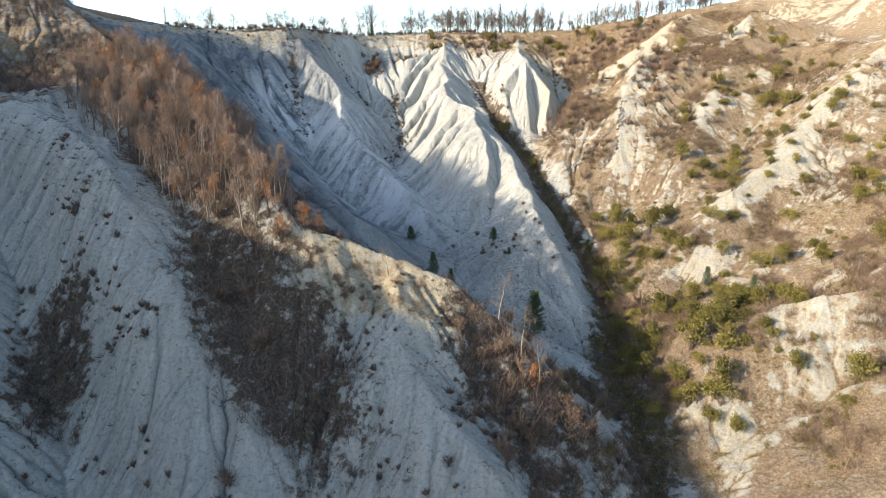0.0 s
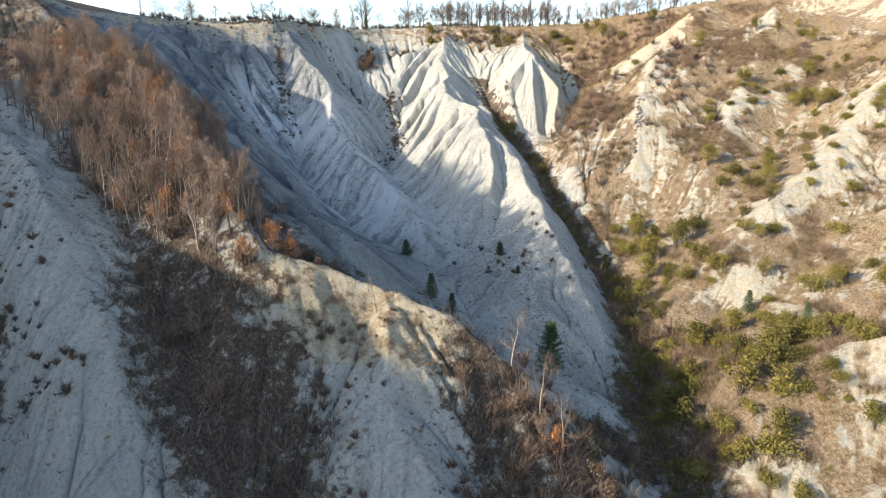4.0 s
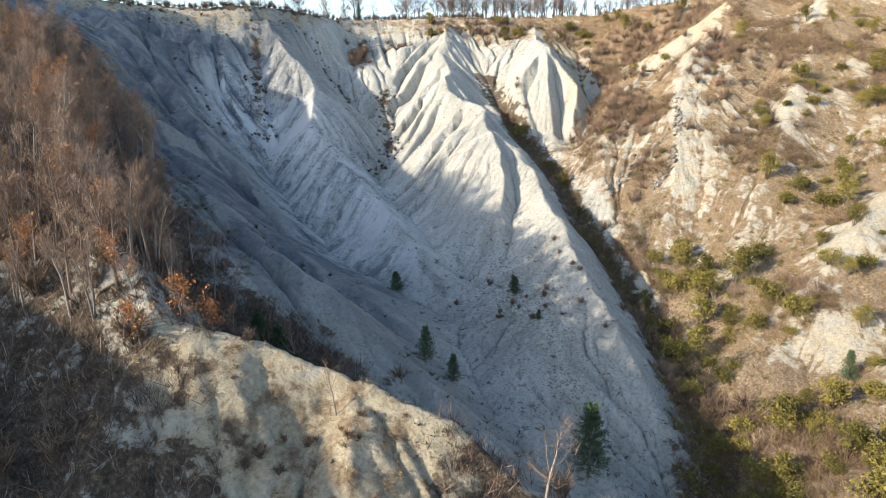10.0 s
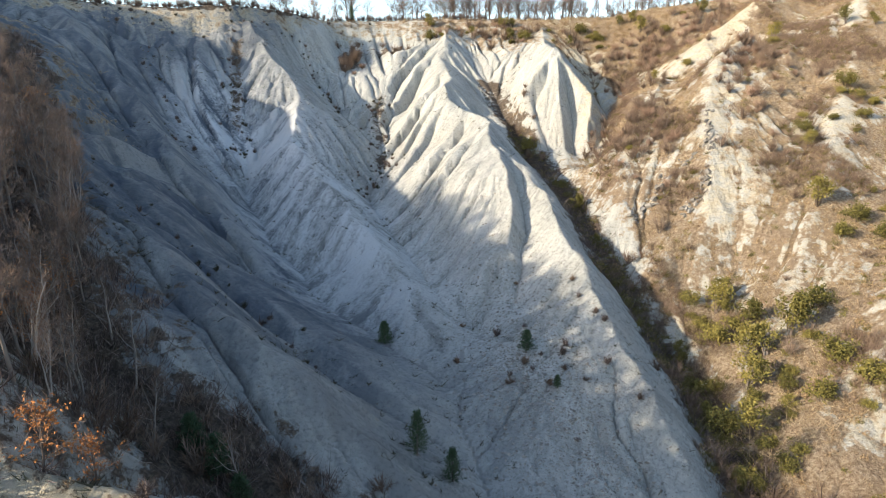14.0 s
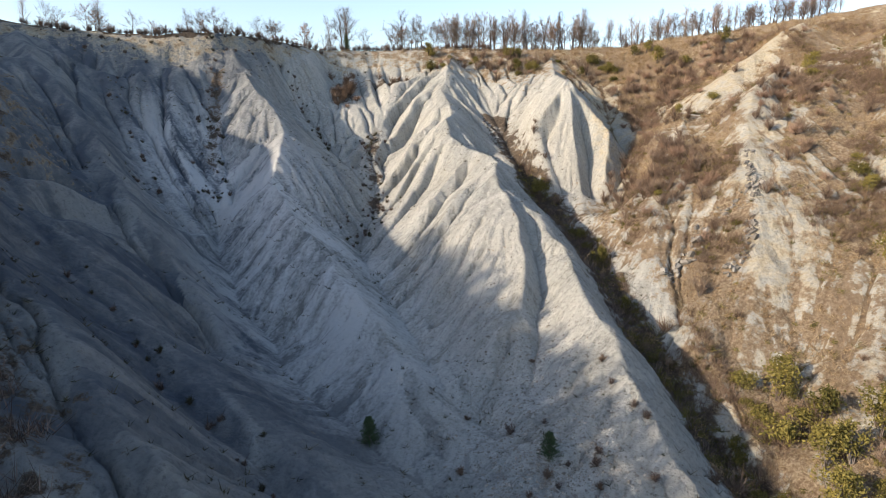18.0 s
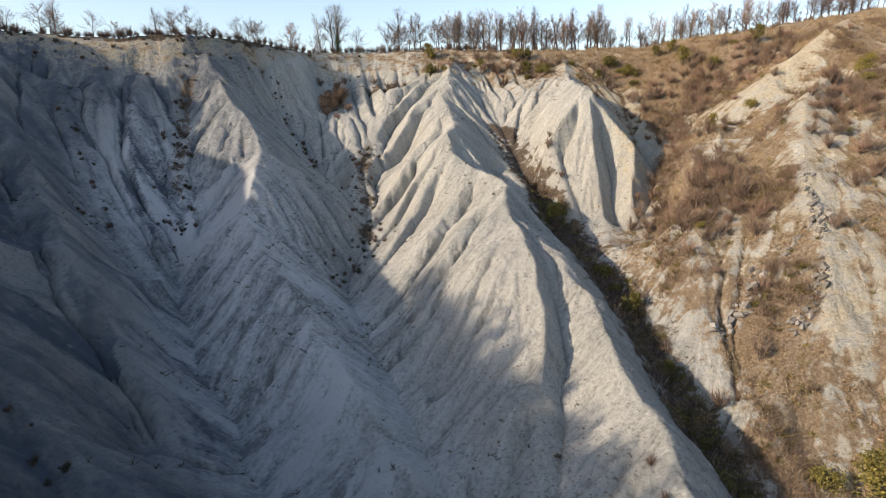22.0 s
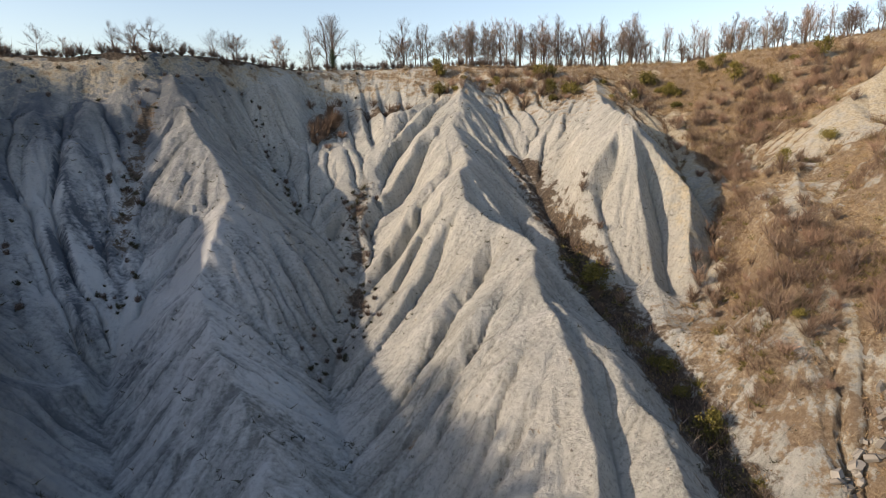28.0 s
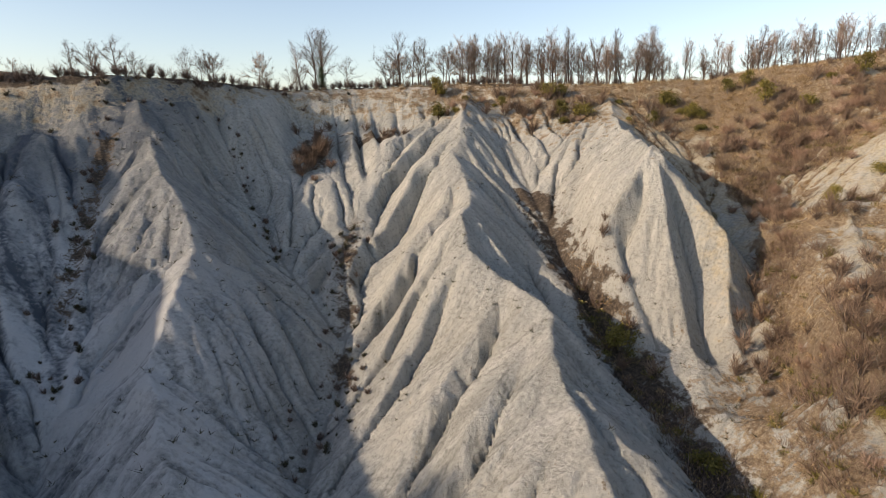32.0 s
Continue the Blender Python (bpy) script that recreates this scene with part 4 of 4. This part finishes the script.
for k, kind in enumerate(JUN):
    settle(kind, all_green[k::3], rand, 0.6, 1.9)
# bare bushes
BARE = [
    shrub_kind("bare_bush", "leafless brown bush on the dry grass slope", 61, BUSHG, TWIG, size=1.2, blobs=10, leaves=0, twiggy=26, flat=0.9),
    shrub_kind("bare_bush", "low leafless reddish bush on the slope", 62, BUSHG, TWIG, size=1.0, blobs=9, leaves=0, twiggy=26, flat=0.7),
]
BAREZ = [(100, 165, 12, 14, 10), (38, 176, 7, 13, 60), (58, 226, 22, 10, 20), (25, 235, 20, 4, 30), (-24.5, 222, 2.2, 5, 26), (-15, 229, 7, 2, 12), (18, 190, 2, 14, 16), (-24, 73, 5, 12, 22), (7, 66, 5, 10, 40), (13, 67, 4, 8, 30), (18, 78, 6, 7, 30), (24, 70, 4, 9, 26), (50, 135, 16, 18, 30), (55, 92, 12, 10, 20), (28, 120, 3, 20, 22), (-34, 90, 8, 9, 10), (33, 96, 4, 20, 22), (-80, 128, 16, 16, 34), (-16, 92, 8, 4, 24)]
bare = [(rand.normal(x, a * 0.6), rand.normal(y, b * 0.6)) for x, y, a, b, c in BAREZ for _ in range(round(0.6 * c))]
for k, kind in enumerate(BARE):
    settle(kind, bare[k::2], rand, 0.8, 1.8)
SLOPE = [
    shrub_kind("leafless_shrub", "tall brown leafless shrub on the slope under the rim", 63, "shrubs under the rim", TWIG, size=1.5, blobs=14, leaves=0, twiggy=34, flat=1.0),
    shrub_kind("leafless_shrub", "dense rusty leafless shrub on the slope under the rim", 64, "shrubs under the rim", REDTWIG, size=1.3, blobs=14, leaves=0, twiggy=34, flat=0.7),
]
SLOPEZ = [(52, 222, 14, 9, 70), (68, 226, 14, 8, 50), (45, 205, 4, 9, 26), (15, 236, 12, 3, 26), (-24, 221, 2.5, 5, 14), (36, 170, 5, 12, 40), (57, 172, 4, 16, 30), (64, 186, 5, 10, 24)]
slope = [(rand.normal(x, a * 0.6), rand.normal(y, b * 0.6)) for x, y, a, b, c in SLOPEZ for _ in range(c)]
for k, kind in enumerate(SLOPE):
    settle(kind, slope[k::2], rand, 0.6, 1.4)
# small dark bushes on the clay: along the gullies, under the rim and on the front slopes
LOW = [
    shrub_kind("low_bush", "low dark leafless bush on the grey clay", 71, "low dark bushes on the clay", BRUSH, size=0.6, blobs=10, leaves=0, twiggy=26, flat=0.75),
    shrub_kind("low_bush", "small olive-brown bush on the grey clay", 72, "low dark bushes on the clay", TUFT, size=0.55, blobs=10, leaves=0, twiggy=26, flat=0.7),
]
low = []
for name, a, b, count, wide in (("main_left", 1, 5, 80, 1.5), ("left_left", 0, 4, 50, 1.4), ("wall", 0, 3, 26, 0.8), ("left_between", 0, 3, 24, 0.9), ("low_left", 2, 6, 24, 1.2)):
    line = GULLIES[name][a:b]
    for _ in range(count):
        u = rand.random() * (len(line) - 1.001)
        (x0, y0, z0), (x1, y1, z1) = line[int(u)], line[int(u) + 1]
        low.append((x0 + (x1 - x0) * (u % 1) + rand.normal() * wide, y0 + (y1 - y0) * (u % 1) + rand.normal() * wide))
for x in rand.uniform(-82, -20, 60):
    low.append((x, rim_at(x) - 1 - 7 * rand.random() ** 1.5))
for k, kind in enumerate(LOW):
    settle(kind, low[k::2], rand, 0.4, 1.3)


NEAR = [
    shrub_kind("clay_shrub", "small dark twiggy shrub on the steep grey clay", 73, "shrubs on the front slopes", BRUSH, size=0.7, blobs=12, leaves=0, twiggy=30, flat=0.7),
    shrub_kind("clay_shrub", "low brown grassy shrub on the steep grey clay", 74, "shrubs on the front slopes", TWIG, size=0.6, blobs=11, leaves=0, twiggy=30, flat=0.55),
]
near = [(rand.normal(-47, 4), rand.normal(70, 6)) for _ in range(60)] + [(rand.normal(12, 4), rand.normal(119, 9)) for _ in range(24)]
groups = scatter(rand, [(-16, 80), (4, 76), (10, 66), (12, 52), (-10, 52), (-16, 66)], 26, 2.0) + scatter(rand, [(-60, 96), (-44, 82), (-30, 68), (-20, 52), (-38, 52), (-56, 76)], 26, 2.0)
near += [(x + rand.normal() * 1.1, y + rand.normal() * 1.1) for x, y in groups for _ in range(rand.integers(1, 8))]
for k, kind in enumerate(NEAR):
    settle(kind, near[k::2], rand, 0.35, 1.35)


def ledge_shapes(seed, count):
    """Jagged slabs of marlstone."""
    r, out = np.random.default_rng(seed), []
    for _ in range(count):
        g = Shape()
        ring = [(math.cos(a) * (0.6 + 0.5 * r.random()), math.sin(a) * (0.35 + 0.3 * r.random())) for a in np.arange(6) * 1.047 + 0.4 * r.random(6)]
        t = 0.22 + 0.3 * r.random()
        g.v.append(np.array([(x, y, -t) for x, y in ring] + [(x * 0.85 + 0.1 * r.normal(), y * 0.85, t + 0.12 * r.normal()) for x, y in ring]))
        g.f += [(k, (k + 1) % 6, 6 + (k + 1) % 6, 6 + k) for k in range(6)] + [tuple(range(6, 12)), tuple(range(5, -1, -1))]
        out.append(g.mesh("ledge_block", LEDGE))
    return out


LEDGES = ledge_shapes(81, 7)
for line, count in (([(47, 168), (45.5, 163), (44.5, 158)], 40), ([(43, 154.5), (40.8, 152), (38, 150)], 44), ([(37.5, 156.5), (34, 154), (30, 151.5)], 50), ([(46, 161), (42.5, 159), (39, 158)], 24)):
    x, y = line[1]
    root = tagged(new("rock_outcrop"), "broken pale marlstone ledge on the grassy ridge", "rock", "rock ledges on the ridge")
    root.matrix_basis = pose(x, y, ground_z(x, y))
    for _ in range(count):
        u = rand.random() * 1.999
        (x0, y0), (x1, y1) = line[int(u)], line[int(u) + 1]
        bx, by = x0 + (x1 - x0) * (u % 1) + 0.45 * rand.normal(), y0 + (y1 - y0) * (u % 1) + 0.45 * rand.normal()
        block = part("ledge_block", LEDGES[rand.integers(0, len(LEDGES))], root)
        k = 0.3 + 0.6 * rand.random() ** 2
        block.matrix_basis = pose(bx - x, by - y, ground_z(bx, by) - ground_z(x, y) + 0.02 * k, 35 + 20 * rand.normal(), 12 * rand.normal(), 40 + 25 * rand.normal()) @ Matrix.Diagonal((k, k, k, 1))
# dry grass, brushwood and dark tufts that cannot be counted
def by_cover(r, key, count, least, box):
    out = []
    while len(out) < count:
        x, y = r.uniform(box[0], box[1], 4000), r.uniform(box[2], box[3], 4000)
        i, j = np.clip(np.searchsorted(GX, x), 0, len(GX) - 1), np.clip(np.searchsorted(GY, y), 0, len(GY) - 1)
        ok = COVER[key][i, j] + 0.35 * (vnoise(x * 0.5, y * 0.5, 4) - 0.5) > least
        out += list(zip(x[ok], y[ok]))
    return out[:count]


thicket("dry_grass", "dry straw-coloured grass tufts on the slopes", "grass", by_cover(rand, "grass", 16000, 0.5, (24, 112, 60, 246)), STRAW, rand, 0.32, 0.3, 8, 0.02)
thicket("dry_grass", "dry brown grass along the rim", "grass", by_cover(rand, "grass", 3000, 0.45, (-70, 60, 205, 250)), STRAW, rand, 0.4, 0.3, 8, 0.022)
thicket("brushwood", "dark leafless brushwood filling the gullies", "brushwood", by_cover(rand, "litter", 9000, 0.46, (-105, 45, 44, 180)), BRUSH, rand, 1.0, 0.6, 10, 0.028)
clay = []
while len(clay) < 2600:
    x, y = rand.uniform(-85, 30), rand.uniform(48, 225)
    d = vnoise(np.array([x * 0.09]), np.array([y * 0.09]), 5)[0]
    if rand.random() < (d - 0.35) * (1.8 if y < 100 else 0.8):
        clay.append((x, y))
thicket("grass_tufts", "small dark tufts on the bare grey clay", "tufts", clay, TUFT, rand, 0.3, 0.3, 9, 0.04)

scrub = np.array(by_cover(rand, "grass", 36000, 0.5, (26, 112, 60, 246)))
scrub = scrub[vnoise(scrub[:, 0] * 0.13, scrub[:, 1] * 0.13, 2) + 0.3 * vnoise(scrub[:, 0] * 0.5, scrub[:, 1] * 0.5, 1) > 0.75]
scrub = [tuple(q) for q in scrub]
thicket("low_scrub", "low brown leafless scrub on the grass slopes", "scrub", scrub, TWIG, rand, 1.0, 0.7, 14, 0.028)
golden = np.array(by_cover(rand, "grass", 15000, 0.48, (26, 112, 60, 246)))
golden = golden[vnoise(golden[:, 0] * 0.16, golden[:, 1] * 0.16, 4) > 0.45]
thicket("golden_scrub", "low golden-brown dry scrub on the grass slopes", "scrub", golden, STRAW, rand, 0.6, 0.6, 14, 0.022)
thicket("green_scrub", "low olive-green scrub on the grass slopes", "scrub", scrub[::8] + by_cover(rand, "litter", 500, 0.5, (24, 45, 64, 175)), JUNIPER, rand, 0.5, 0.5, 26, 0.05)



def hollows(places, least):
    """Those of the places where water gathers."""
    p = np.asarray(places)
    i, j = np.clip(np.searchsorted(GX, p[:, 0]), 0, len(GX) - 1), np.clip(np.searchsorted(GY, p[:, 1]), 0, len(GY) - 1)
    return p[WASH[i, j] + 0.25 * (vnoise(p[:, 0] * 0.2, p[:, 1] * 0.2, 3) - 0.5) > least]


brown = hollows(by_cover(rand, "grass", 5200, 0.45, (27, 112, 60, 242)), 0.3)
clumps("leafy_scrub", "low golden-brown leafy scrub on the dry slopes", "scrub", brown, SCRUBLEAF, rand, 0.75, 34, 0.11)
olive = hollows(by_cover(rand, "grass", 3200, 0.5, (27, 112, 60, 215)), 0.42)
clumps("olive_scrub", "low olive-green leafy scrub in the hollows", "scrub", olive, OLIVE, rand, 0.8, 44, 0.10)
clumps("valley_scrub", "dark olive scrub filling the valley floor", "scrub", by_cover(rand, "litter", 320, 0.5, (14, 40, 52, 195)), OLIVE, rand, 0.9, 44, 0.11)
clumps("valley_scrub", "brown leafy scrub along the valley floor", "scrub", by_cover(rand, "litter", 380, 0.45, (14, 40, 52, 200)), SCRUBLEAF, rand, 0.9, 36, 0.11)
clumps("rim_scrub", "brown leafy scrub along the rim edge", "scrub", by_cover(rand, "grass", 900, 0.5, (-30, 80, 205, 243)), SCRUBLEAF, rand, 0.7, 34, 0.11)
ridge = [(rand.normal(-7, 7), rand.normal(72, 5)) for _ in range(90)] + [(rand.normal(-24, 7), rand.normal(76, 6)) for _ in range(70)]
clumps("ridge_scrub", "small golden-brown scrub on the pale clay ridge", "scrub", ridge, SCRUBLEAF, rand, 0.55, 40, 0.07)

def rubble(places, r, small, large):
    """Angular stones, too many to count."""
    g = Shape()
    for x, y in places:
        k = small + (large - small) * r.random() ** 3
        c = np.array([x, y, ground_z(x, y) + 0.1 * k])
        v = r.normal(size=(6, 3))
        v = v / np.linalg.norm(v, axis=1, keepdims=True) * (0.7 + 0.5 * r.random((6, 1)))
        v[:, :] = np.array([(1, 0, 0), (-1, 0, 0), (0, 1, 0), (0, -1, 0), (0, 0, 0.7), (0, 0, -0.7)]) + v * 0.45
        g.v.append(c + v * k)
        o = g.n
        g.f += [(o + a, o + b, o + e) for a, b, e in ((0, 2, 4), (2, 1, 4), (1, 3, 4), (3, 0, 4), (2, 0, 5), (1, 2, 5), (3, 1, 5), (0, 3, 5))]
        g.n += 6
    return g


talus = [(rand.normal(9.5, 4.2), rand.normal(121, 11)) for _ in range(4200)] + [(rand.normal(15, 3), rand.normal(107, 7)) for _ in range(1500)]
tagged(new("talus", rubble(talus, rand, 0.05, 0.22).mesh("talus", STONE)), "pale angular stones strewn on the clay slope", "rubble", kind="stuff")
